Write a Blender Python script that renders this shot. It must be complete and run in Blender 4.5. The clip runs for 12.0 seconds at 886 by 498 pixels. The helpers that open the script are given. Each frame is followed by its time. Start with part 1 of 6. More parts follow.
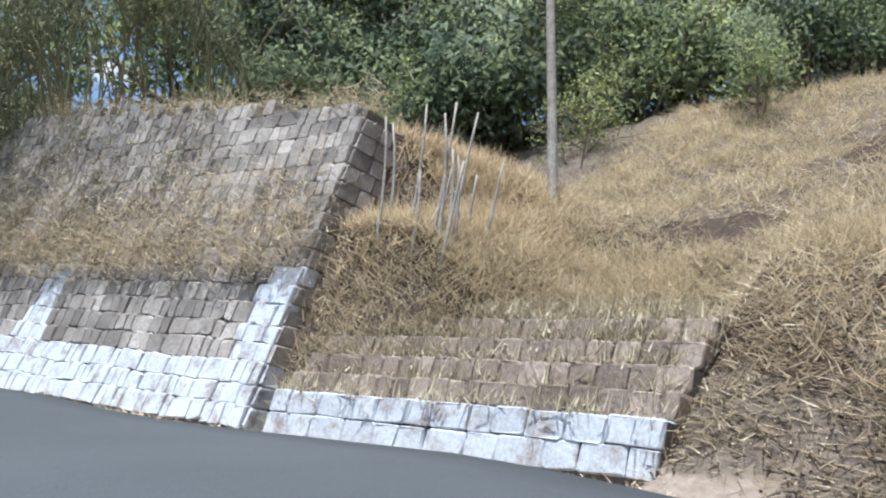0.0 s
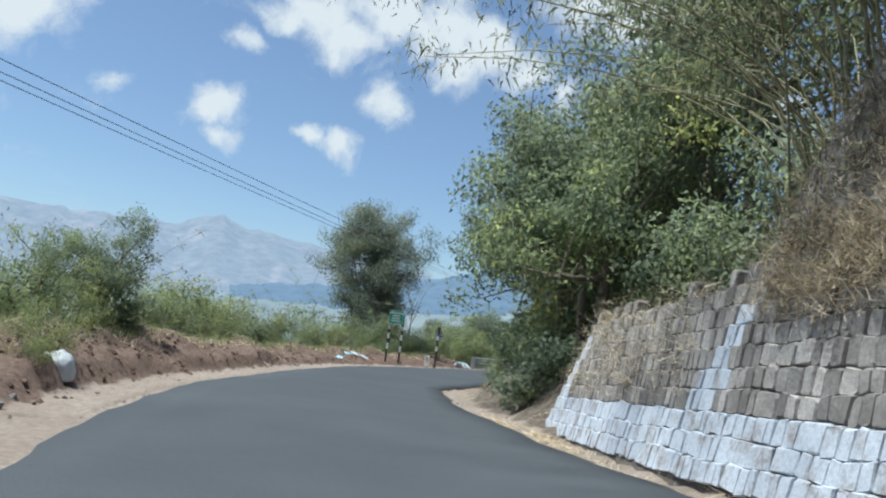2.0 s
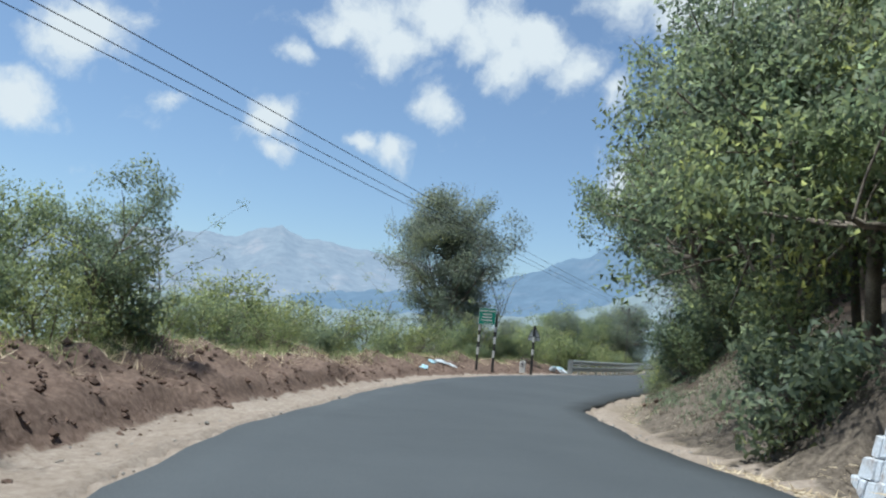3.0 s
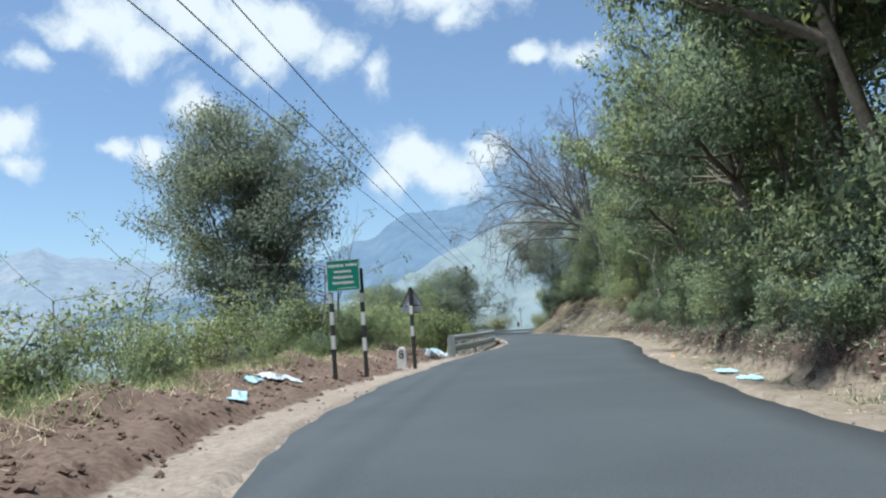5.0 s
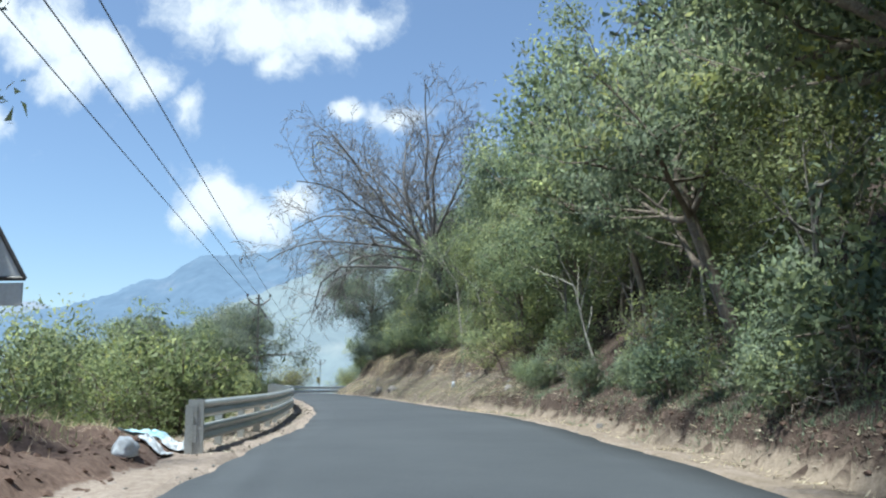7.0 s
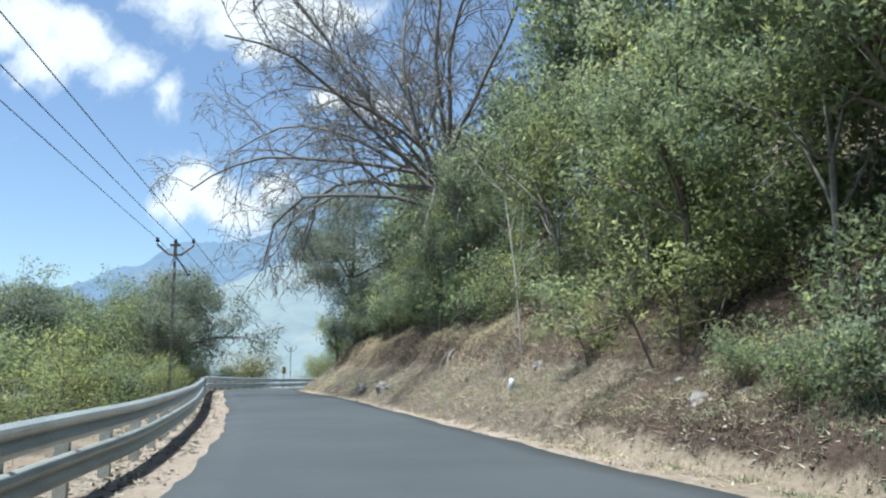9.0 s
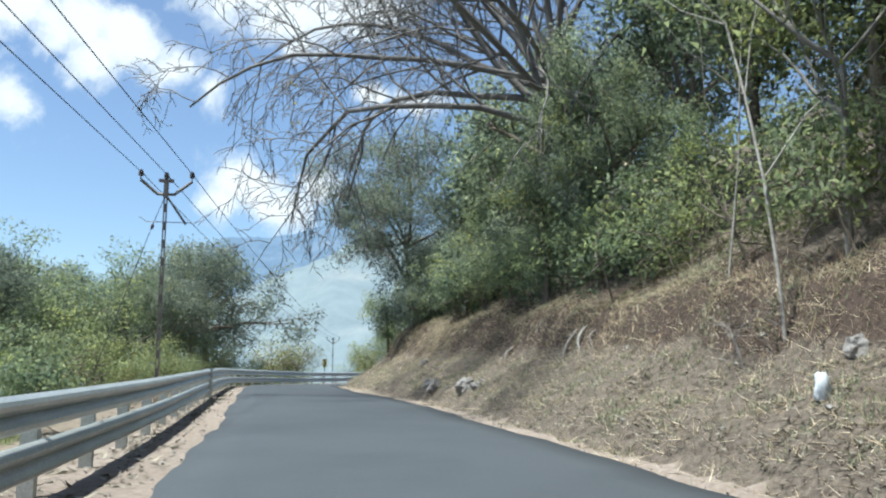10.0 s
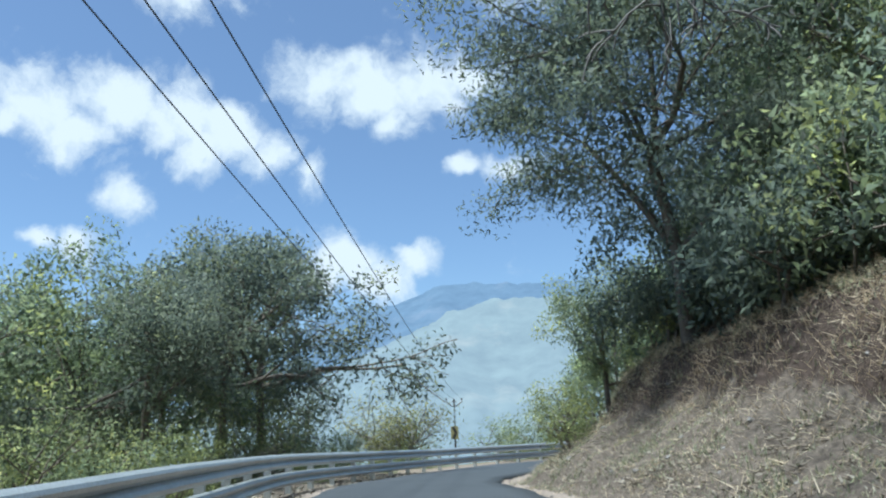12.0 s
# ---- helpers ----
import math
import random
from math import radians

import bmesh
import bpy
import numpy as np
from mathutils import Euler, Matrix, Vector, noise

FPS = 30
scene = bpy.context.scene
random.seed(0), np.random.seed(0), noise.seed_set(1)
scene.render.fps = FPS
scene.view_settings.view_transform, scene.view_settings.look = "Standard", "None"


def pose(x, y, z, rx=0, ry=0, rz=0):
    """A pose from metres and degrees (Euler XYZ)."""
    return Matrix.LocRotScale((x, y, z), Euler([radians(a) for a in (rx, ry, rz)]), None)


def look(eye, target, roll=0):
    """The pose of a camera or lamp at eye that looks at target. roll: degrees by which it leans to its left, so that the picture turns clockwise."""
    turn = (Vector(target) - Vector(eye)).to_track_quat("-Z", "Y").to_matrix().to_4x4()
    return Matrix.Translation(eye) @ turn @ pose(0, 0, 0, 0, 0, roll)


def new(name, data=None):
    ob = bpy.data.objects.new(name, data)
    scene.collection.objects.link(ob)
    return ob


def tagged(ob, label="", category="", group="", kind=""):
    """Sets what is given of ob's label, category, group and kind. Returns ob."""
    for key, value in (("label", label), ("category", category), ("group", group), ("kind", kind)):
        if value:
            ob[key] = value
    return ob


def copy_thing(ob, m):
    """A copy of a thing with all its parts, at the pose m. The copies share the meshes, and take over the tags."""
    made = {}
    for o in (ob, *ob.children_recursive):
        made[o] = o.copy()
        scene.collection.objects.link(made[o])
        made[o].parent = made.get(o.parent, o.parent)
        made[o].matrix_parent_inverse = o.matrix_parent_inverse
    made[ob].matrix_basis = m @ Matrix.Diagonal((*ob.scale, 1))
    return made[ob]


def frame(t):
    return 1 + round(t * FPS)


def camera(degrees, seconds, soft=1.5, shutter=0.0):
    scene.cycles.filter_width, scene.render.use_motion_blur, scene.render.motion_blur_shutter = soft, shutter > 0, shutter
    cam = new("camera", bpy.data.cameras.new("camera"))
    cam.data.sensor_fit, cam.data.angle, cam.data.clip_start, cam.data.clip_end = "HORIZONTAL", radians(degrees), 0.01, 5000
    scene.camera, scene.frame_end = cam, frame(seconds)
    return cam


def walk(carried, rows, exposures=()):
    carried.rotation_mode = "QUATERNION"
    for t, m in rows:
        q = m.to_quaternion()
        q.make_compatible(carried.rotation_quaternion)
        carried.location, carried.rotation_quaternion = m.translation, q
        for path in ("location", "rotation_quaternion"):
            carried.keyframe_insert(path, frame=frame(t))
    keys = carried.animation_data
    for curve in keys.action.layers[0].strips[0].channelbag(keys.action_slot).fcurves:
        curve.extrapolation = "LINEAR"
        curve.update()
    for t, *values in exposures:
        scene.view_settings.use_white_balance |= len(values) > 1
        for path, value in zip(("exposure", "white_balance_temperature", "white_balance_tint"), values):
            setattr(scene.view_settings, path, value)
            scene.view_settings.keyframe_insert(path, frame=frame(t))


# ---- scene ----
cam = camera(56.2, 12.0, soft=2.2)
PATH = [
    (0, (-2.494, 4.226, 0.293), (-2.748, 6.168, 0.7), 11.9),
    (0.5, (-3.132, 6.016, 0.317), (-3.887, 7.835, 0.666), 10.3),
    (0.7, (-3.546, 6.767, 0.29), (-4.5, 8.494, 0.622), 10.6),
    (1, (-4.621, 7.794, 0.418), (-5.807, 9.378, 0.702), 9.4),
    (1.1, (-5.0, 8.102, 0.423), (-6.239, 9.645, 0.71), 8.9),
    (1.5, (-6.741, 9.381, 0.453), (-8.202, 10.724, 0.694), 8.6),
    (2, (-9.578, 11.0, 0.376), (-11.182, 12.174, 0.593), 7.3),
    (2.5, (-13.302, 12.64, 0.254), (-14.971, 13.723, 0.454), 6.4),
    (2.7, (-14.747, 13.249, 0.229), (-16.429, 14.313, 0.426), 6.1),
    (4.3, (-27.781, 19.571, -0.006), (-29.326, 20.816, 0.246), -2.3),
    (4.5, (-29.226, 20.577, -0.039), (-30.728, 21.876, 0.197), -2.9),
    (5, (-32.976, 23.699, -0.077), (-34.329, 25.16, 0.104), -4.0),
    (5.5, (-36.636, 27.284, -0.094), (-37.849, 28.855, 0.149), -2.2),
    (6, (-39.936, 30.949, -0.067), (-41.051, 32.584, 0.227), -1.0),
    (6.5, (-42.965, 34.867, -0.044), (-43.987, 36.561, 0.252), -0.9),
    (7, (-46.004, 38.896, -0.113), (-46.963, 40.625, 0.185), -0.2),
    (7.2, (-47.17, 40.429, -0.159), (-48.109, 42.169, 0.142), 0.2),
    (8.8, (-55.957, 53.886, -0.088), (-56.867, 55.645, 0.192), -0.1),
    (9, (-57.116, 55.498, -0.111), (-58.036, 57.252, 0.162), -0.0),
    (9.5, (-60.367, 59.87, -0.232), (-61.325, 61.606, 0.03), 0.3),
    (10, (-64.032, 64.606, -0.35), (-65.042, 66.312, -0.088), 0.4),
    (10.5, (-67.678, 69.117, -0.4), (-68.735, 70.791, -0.113), 0.7),
    (11, (-71.672, 73.759, -0.416), (-72.772, 75.394, -0.072), 0.8),
    (11.5, (-76.027, 78.545, -0.501), (-77.173, 80.135, -0.105), -0.9),
    (12, (-80.096, 82.908, -0.492), (-81.284, 84.46, -0.071), -2.4),
]
walk(cam, [(t, look(eye, target, roll)) for t, eye, target, roll in PATH],
     exposures=[(0, 1.55, 5950, 8), (0.7, 1.3, 6100, 8), (1.5, 1.15, 5950, 4), (2.5, 1.1, 5950, 2), (4.5, 1.27, 5900, 2), (7.0, 1.5, 5900, 2), (9.0, 1.56, 5950, 2), (10.5, 1.52, 6000, 2), (11.0, 1.45, 5850, 0), (12, 1.3, 5550, 0)])

# ---- world, sun ----
world = bpy.data.worlds.new("sky")
scene.world = world
world.use_nodes = True
wn, wl = world.node_tree.nodes, world.node_tree.links
wn.clear()
SUN_TO = Vector((-0.24, -0.27, 0.93)).normalized()


def wnode(kind, **values):
    n = wn.new(kind)
    for k, v in values.items():
        if k == "op":
            n.operation = v
        else:
            n.inputs[int(k[1:])].default_value = v
    return n


sky = wn.new("ShaderNodeTexSky")
sky.sky_type, sky.sun_disc = "NISHITA", False
sky.sun_elevation = math.asin(SUN_TO.z)
sky.sun_rotation = math.atan2(SUN_TO.x, SUN_TO.y)
sky.altitude, sky.air_density, sky.dust_density, sky.ozone_density = 900, 1.0, 1.2, 3.0
geo = wn.new("ShaderNodeTexCoord")
warp = wnode("ShaderNodeTexNoise", i2=7.0, i3=6.0, i4=0.6)
wl.new(geo.outputs["Generated"], warp.inputs[0])
shift = wnode("ShaderNodeVectorMath", op="SUBTRACT", i1=(0.5, 0.5, 0.5))
wl.new(warp.outputs["Color"], shift.inputs[0])
grow_ = wnode("ShaderNodeVectorMath", op="SCALE", i3=0.09)
wl.new(shift.outputs[0], grow_.inputs[0])
bent = wnode("ShaderNodeVectorMath", op="ADD")
wl.new(geo.outputs["Generated"], bent.inputs[0])
wl.new(grow_.outputs[0], bent.inputs[1])
flat_ = wnode("ShaderNodeVectorMath", op="MULTIPLY", i1=(1, 1, 1.35))
wl.new(bent.outputs[0], flat_.inputs[0])
# clouds: azimuth from +y towards -x, elevation, radius (degrees)
CLOUDS = [
    (44.2, 11.4, 2.6), (42.2, 10.4, 2.2), (45.8, 10.0, 1.8), (39.6, 11.6, 1.5), (65.3, 21.0, 2.6), (62.8, 19.6, 2.2), (60.0, 21.6, 2.6), (56.2, 20.6, 2.8),
    (52.6, 19.8, 2.4), (49.6, 18.6, 2.0), (47.3, 17.4, 1.6), (46.3, 23.6, 2.6), (42.4, 23.4, 2.8), (38.0, 23.6, 2.6), (40.9, 21.2, 1.6), (35.2, 24.2, 1.8),
    (36.0, 18.0, 0.9), (32.2, 17.6, 1.8), (83.2, 16.6, 2.6), (85.6, 11.6, 2.4), (77.0, 13.6, 1.1), (70.6, 13.0, 1.5), (69.6, 11.6, 1.2), (69.0, 18.2, 1.1),
    (66.6, 20.4, 1.6), (59.0, 15.4, 1.7), (64.3, 12.4, 1.1), (62.3, 12.0, 1.3), (54.6, 18.6, 2.0), (75, 25, 3.0), (30, 31, 3.5), (95, 20, 3.0), (55, 29, 3.0),
]
mask = None
for az, el, rad in CLOUDS:
    a, e = radians(az), radians(el)
    d = wnode("ShaderNodeVectorMath", op="DISTANCE", i1=(-math.sin(a) * math.cos(e), math.cos(a) * math.cos(e), 1.35 * math.sin(e)))
    wl.new(flat_.outputs[0], d.inputs[0])
    m = wn.new("ShaderNodeMapRange")
    m.inputs[1].default_value, m.inputs[2].default_value = radians(rad) * 1.8, radians(rad) * 0.1
    wl.new(d.outputs["Value"], m.inputs[0])
    if mask is None:
        mask = m
    else:
        x = wnode("ShaderNodeMath", op="MAXIMUM")
        wl.new(mask.outputs[0], x.inputs[0])
        wl.new(m.outputs[0], x.inputs[1])
        mask = x
# billows fray the edges; a thin veil of haze lies over the whole sky
wisp = wnode("ShaderNodeTexNoise", i2=15.0, i3=9.0, i4=0.62)
wl.new(bent.outputs[0], wisp.inputs[0])
fray = wnode("ShaderNodeMath", op="MULTIPLY_ADD", i1=1.9, i2=-0.95)
wl.new(wisp.outputs[0], fray.inputs[0])
dense = wnode("ShaderNodeMath", op="ADD")
wl.new(mask.outputs[0], dense.inputs[0])
wl.new(fray.outputs[0], dense.inputs[1])
puffs = wn.new("ShaderNodeMapRange")
puffs.interpolation_type = "SMOOTHSTEP"
puffs.inputs[1].default_value, puffs.inputs[2].default_value, puffs.inputs[3].default_value, puffs.inputs[4].default_value = 0.18, 0.92, 0.06, 1.0
wl.new(dense.outputs[0], puffs.inputs[0])
mask = puffs
skybg = wnode("ShaderNodeBackground", i1=0.057)
wl.new(sky.outputs[0], skybg.inputs[0])
cloudbg = wnode("ShaderNodeBackground", i0=(0.95, 0.97, 1.0, 1), i1=0.385)
mixbg = wn.new("ShaderNodeMixShader")
wl.new(mask.outputs[0], mixbg.inputs[0])
wl.new(skybg.outputs[0], mixbg.inputs[1])
wl.new(cloudbg.outputs[0], mixbg.inputs[2])
wout = wn.new("ShaderNodeOutputWorld")
wl.new(mixbg.outputs[0], wout.inputs[0])

sun = new("sun", bpy.data.lights.new("sun", "SUN"))
sun.data.energy, sun.data.angle, sun.data.color = 3.4, radians(3.0), (1.0, 0.96, 0.89)
sun.matrix_world = look(SUN_TO * 60, (0, 0, 0))

# ---- materials ----


def material(name, rough=0.8, metal=0.0, spec=0.3):
    m = bpy.data.materials.new(name)
    m.use_nodes = True
    b = m.node_tree.nodes["Principled BSDF"]
    b.inputs["Roughness"].default_value, b.inputs["Metallic"].default_value = rough, metal
    b.inputs["Specular IOR Level"].default_value = spec
    return m, m.node_tree.nodes, m.node_tree.links, b


def noise_node(nodes, links, scale, detail=5, rough=0.6, where="Object"):
    c = nodes.new("ShaderNodeTexCoord")
    n = nodes.new("ShaderNodeTexNoise")
    n.inputs["Scale"].default_value, n.inputs["Detail"].default_value, n.inputs["Roughness"].default_value = scale, detail, rough
    links.new(c.outputs[where], n.inputs["Vector"])
    return n.outputs["Fac"]


def ramp(nodes, links, fac, *stops):
    r = nodes.new("ShaderNodeValToRGB")
    el = r.color_ramp.elements
    while len(el) < len(stops):
        el.new(0.5)
    for e, (p, c) in zip(el, stops):
        e.position, e.color = p, (*c, 1)
    links.new(fac, r.inputs[0])
    return r.outputs[0]


def blend(nodes, links, fac, a, b, kind="MIX"):
    m = nodes.new("ShaderNodeMix")
    m.data_type, m.blend_type = "RGBA", kind
    for sock, v in ((m.inputs[0], fac), (m.inputs[6], a), (m.inputs[7], b)):
        if isinstance(v, (int, float)):
            sock.default_value = v
        elif isinstance(v, tuple):
            sock.default_value = (*v, 1)
        else:
            links.new(v, sock)
    return m.outputs[2]


def bump(nodes, links, bsdf, fac, strength=0.5, distance=0.02):
    b = nodes.new("ShaderNodeBump")
    b.inputs["Strength"].default_value, b.inputs["Distance"].default_value = strength, distance
    links.new(fac, b.inputs["Height"])
    links.new(b.outputs[0], bsdf.inputs["Normal"])


def two_scale(name, a, b, c, coarse, fine, rough=0.85, metal=0.0, spec=0.3, relief=0.4, depth=0.01, island=0.0):
    """Colour that goes from a to b over large patches, with c as fine grain."""
    m, n, l, s = material(name, rough, metal, spec)
    big = noise_node(n, l, coarse, 4)
    small = noise_node(n, l, fine, 8, 0.7)
    col = ramp(n, l, big, (0.35, a), (0.65, b))
    grain = ramp(n, l, small, (0.42, (0, 0, 0)), (0.62, (1, 1, 1)))
    col = blend(n, l, grain, col, blend(n, l, 0.6, col, c))
    if island:
        g = n.new("ShaderNodeNewGeometry")
        o = n.new("ShaderNodeObjectInfo")
        add = n.new("ShaderNodeMath")
        add.operation = "ADD"
        l.new(g.outputs["Random Per Island"], add.inputs[0])
        l.new(o.outputs["Random"], add.inputs[1])
        f = n.new("ShaderNodeMath")
        f.operation = "FRACT"
        l.new(add.outputs[0], f.inputs[0])
        tone = ramp(n, l, f.outputs[0], (0.0, (1 - island,) * 3), (1.0, (1 + island,) * 3))
        col = blend(n, l, 1.0, col, tone, "MULTIPLY")
    l.new(col, s.inputs["Base Color"])
    bump(n, l, s, small, relief, depth)
    return m


def leaf_material(name, dark, mid, light, through_=0.35):
    """Leaves that differ one by one and clump by clump; in a clump they turn outwards."""
    m, n, l, s = material(name, 0.6, 0, 0.3)
    g = n.new("ShaderNodeNewGeometry")
    col = ramp(n, l, g.outputs["Random Per Island"], (0.0, dark), (0.55, mid), (1.0, light))
    o = n.new("ShaderNodeObjectInfo")
    tone = ramp(n, l, o.outputs["Random"], (0.0, (0.78, 0.82, 0.78)), (1.0, (1.15, 1.1, 1.0)))
    col = blend(n, l, 1.0, col, tone, "MULTIPLY")
    t = n.new("ShaderNodeAttribute")
    t.attribute_name = "tint"
    half = n.new("ShaderNodeMath")
    half.operation = "ADD"
    half.inputs[1].default_value = 0.5
    l.new(t.outputs["Fac"], half.inputs[0])
    patch = ramp(n, l, half.outputs[0], (0.0, (0.62, 0.70, 0.76)), (0.5, (1, 1, 1)), (0.8, (1.16, 1.13, 0.88)), (1.0, (1.45, 1.30, 0.76)))
    col = blend(n, l, 1.0, col, patch, "MULTIPLY")
    l.new(col, s.inputs["Base Color"])
    t = n.new("ShaderNodeBsdfTranslucent")
    l.new(col, t.inputs[0])
    p = n.new("ShaderNodeAttribute")
    p.attribute_name = "puff"
    w = n.new("ShaderNodeVectorTransform")
    w.vector_type, w.convert_from, w.convert_to = "VECTOR", "OBJECT", "WORLD"
    l.new(p.outputs["Vector"], w.inputs[0])
    lean_ = n.new("ShaderNodeVectorMath")
    lean_.operation = "MULTIPLY_ADD"
    lean_.inputs[1].default_value = (2.0, 2.0, 2.0)
    l.new(w.outputs[0], lean_.inputs[0])
    l.new(g.outputs["Normal"], lean_.inputs[2])
    whole = n.new("ShaderNodeVectorMath")
    whole.operation = "NORMALIZE"
    l.new(lean_.outputs[0], whole.inputs[0])
    l.new(whole.outputs[0], s.inputs["Normal"])
    mix = n.new("ShaderNodeMixShader")
    mix.inputs[0].default_value = through_
    l.new(s.outputs[0], mix.inputs[1])
    l.new(t.outputs[0], mix.inputs[2])
    l.new(mix.outputs[0], n["Material Output"].inputs[0])
    return m


ASPHALT = two_scale("asphalt", (0.040, 0.046, 0.053), (0.054, 0.061, 0.069), (0.085, 0.092, 0.10), 0.35, 60, 0.85, spec=0.2, relief=0.35, depth=0.006)
STONE = two_scale("stone", (0.20, 0.182, 0.168), (0.39, 0.362, 0.338), (0.15, 0.134, 0.123), 1.2, 22, 0.9, relief=0.8, depth=0.02, island=0.36)
BROWN_STONE = two_scale("brown_stone", (0.19, 0.15, 0.125), (0.33, 0.275, 0.235), (0.12, 0.09, 0.07), 1.4, 22, 0.9, relief=0.8, depth=0.02, island=0.32)
MORTAR = two_scale("mortar", (0.10, 0.088, 0.078), (0.17, 0.15, 0.135), (0.07, 0.058, 0.05), 1.5, 25, 0.95, relief=0.8)
BARK = two_scale("bark", (0.14, 0.115, 0.09), (0.24, 0.205, 0.17), (0.07, 0.055, 0.045), 3, 30, 0.9, relief=0.9, depth=0.02)
PALE_BARK = two_scale("pale_bark", (0.27, 0.25, 0.225), (0.42, 0.40, 0.365), (0.13, 0.115, 0.10), 2.5, 18, 0.85, relief=0.5)
DRY_WOOD = two_scale("dry_wood", (0.20, 0.185, 0.17), (0.31, 0.29, 0.27), (0.11, 0.1, 0.09), 4, 40, 0.9, relief=0.6)
DARK_WOOD = two_scale("dark_dry_wood", (0.15, 0.14, 0.135), (0.23, 0.215, 0.205), (0.09, 0.083, 0.078), 4, 40, 0.9, relief=0.6)
CULM = two_scale("bamboo_culm", (0.26, 0.25, 0.15), (0.36, 0.33, 0.2), (0.14, 0.13, 0.08), 3, 25, 0.6)
GALV = two_scale("galvanised_steel", (0.44, 0.48, 0.48), (0.56, 0.60, 0.60), (0.30, 0.30, 0.29), 1.2, 35, 0.42, metal=0.5, spec=0.5, relief=0.12)
POLE_STEEL = two_scale("weathered_pole", (0.17, 0.16, 0.16), (0.25, 0.235, 0.23), (0.14, 0.08, 0.05), 2, 30, 0.6, metal=0.3, relief=0.2)
PORCELAIN = two_scale("brown_porcelain", (0.06, 0.035, 0.03), (0.08, 0.045, 0.035), (0.05, 0.03, 0.03), 6, 30, 0.25, spec=0.5, relief=0.05)
BLACK_PAINT = two_scale("black_paint", (0.025, 0.025, 0.028), (0.04, 0.04, 0.042), (0.09, 0.08, 0.07), 5, 45, 0.5, relief=0.1)
WHITE_PAINT = two_scale("white_paint", (0.78, 0.78, 0.76), (0.68, 0.67, 0.64), (0.5, 0.46, 0.4), 4, 40, 0.55, relief=0.1)
GREEN_SIGN = two_scale("green_sign_paint", (0.012, 0.22, 0.15), (0.018, 0.26, 0.18), (0.03, 0.24, 0.17), 3, 30, 0.4, relief=0.03)
SIGN_BACK = two_scale("sign_back", (0.46, 0.48, 0.5), (0.56, 0.57, 0.58), (0.4, 0.4, 0.4), 4, 40, 0.45, metal=0.3, relief=0.05)
FADED_YELLOW = two_scale("faded_yellow_paint", (0.36, 0.32, 0.13), (0.42, 0.37, 0.17), (0.3, 0.27, 0.16), 4, 40, 0.6, relief=0.05)
PLASTIC_WHITE = two_scale("white_plastic", (0.56, 0.60, 0.64), (0.48, 0.53, 0.58), (0.38, 0.38, 0.37), 5, 30, 0.5, relief=0.3)
PLASTIC_BLUE = two_scale("pale_blue_plastic", (0.26, 0.48, 0.60), (0.36, 0.55, 0.66), (0.45, 0.52, 0.55), 5, 30, 0.5, relief=0.3)
PLASTIC_ORANGE = two_scale("orange_plastic", (0.8, 0.25, 0.05), (0.75, 0.3, 0.1), (0.6, 0.3, 0.15), 5, 30, 0.45, relief=0.2)
WIRE = two_scale("wire", (0.06, 0.06, 0.065), (0.08, 0.08, 0.085), (0.05, 0.05, 0.05), 3, 30, 0.5, metal=0.4, relief=0)
ROCK = two_scale("rock", (0.19, 0.18, 0.172), (0.29, 0.28, 0.268), (0.16, 0.14, 0.125), 2.5, 16, 0.9, relief=0.9, depth=0.03, island=0.15)
CLOD = two_scale("earth_clod", (0.095, 0.061, 0.047), (0.14, 0.092, 0.071), (0.07, 0.047, 0.037), 3, 20, 0.95, relief=0.8, depth=0.02, island=0.25)
GRASS_DRY = leaf_material("dry_grass", (0.29, 0.228, 0.165), (0.53, 0.442, 0.33), (0.76, 0.68, 0.55), 0.3)
LITTER = leaf_material("leaf_litter", (0.085, 0.067, 0.053), (0.21, 0.176, 0.143), (0.50, 0.44, 0.36), 0.1)
LEAF_DARK = leaf_material("leaf_dark", (0.15, 0.195, 0.145), (0.215, 0.27, 0.19), (0.31, 0.365, 0.245), 0.5)
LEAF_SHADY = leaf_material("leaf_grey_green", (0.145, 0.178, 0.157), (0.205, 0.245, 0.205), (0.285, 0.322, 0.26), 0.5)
LEAF_MID = leaf_material("leaf_mid", (0.18, 0.23, 0.15), (0.26, 0.32, 0.195), (0.38, 0.43, 0.25), 0.55)
LEAF_LIGHT = leaf_material("leaf_light", (0.16, 0.195, 0.105), (0.27, 0.32, 0.15), (0.42, 0.45, 0.22), 0.45)
LEAF_YELLOW = leaf_material("leaf_yellow", (0.24, 0.23, 0.09), (0.38, 0.36, 0.15), (0.50, 0.46, 0.22))
LEAF_BAMBOO = leaf_material("leaf_bamboo", (0.17, 0.195, 0.14), (0.28, 0.30, 0.205), (0.42, 0.42, 0.30), 0.5)


def whitewash():
    m, n, l, s = material("whitewash", 0.8)
    big = noise_node(n, l, 3.2, 7, 0.7)
    small = noise_node(n, l, 26, 6, 0.7)
    worn = ramp(n, l, big, (0.50, (0, 0, 0)), (0.66, (1, 1, 1)))
    white = ramp(n, l, small, (0.35, (0.36, 0.39, 0.44)), (0.6, (0.50, 0.54, 0.60)))
    stone = ramp(n, l, small, (0.35, (0.19, 0.17, 0.165)), (0.7, (0.36, 0.33, 0.32)))
    l.new(blend(n, l, worn, white, stone), s.inputs["Base Color"])
    bump(n, l, s, small, 0.5, 0.012)
    return m


WHITEWASH = whitewash()


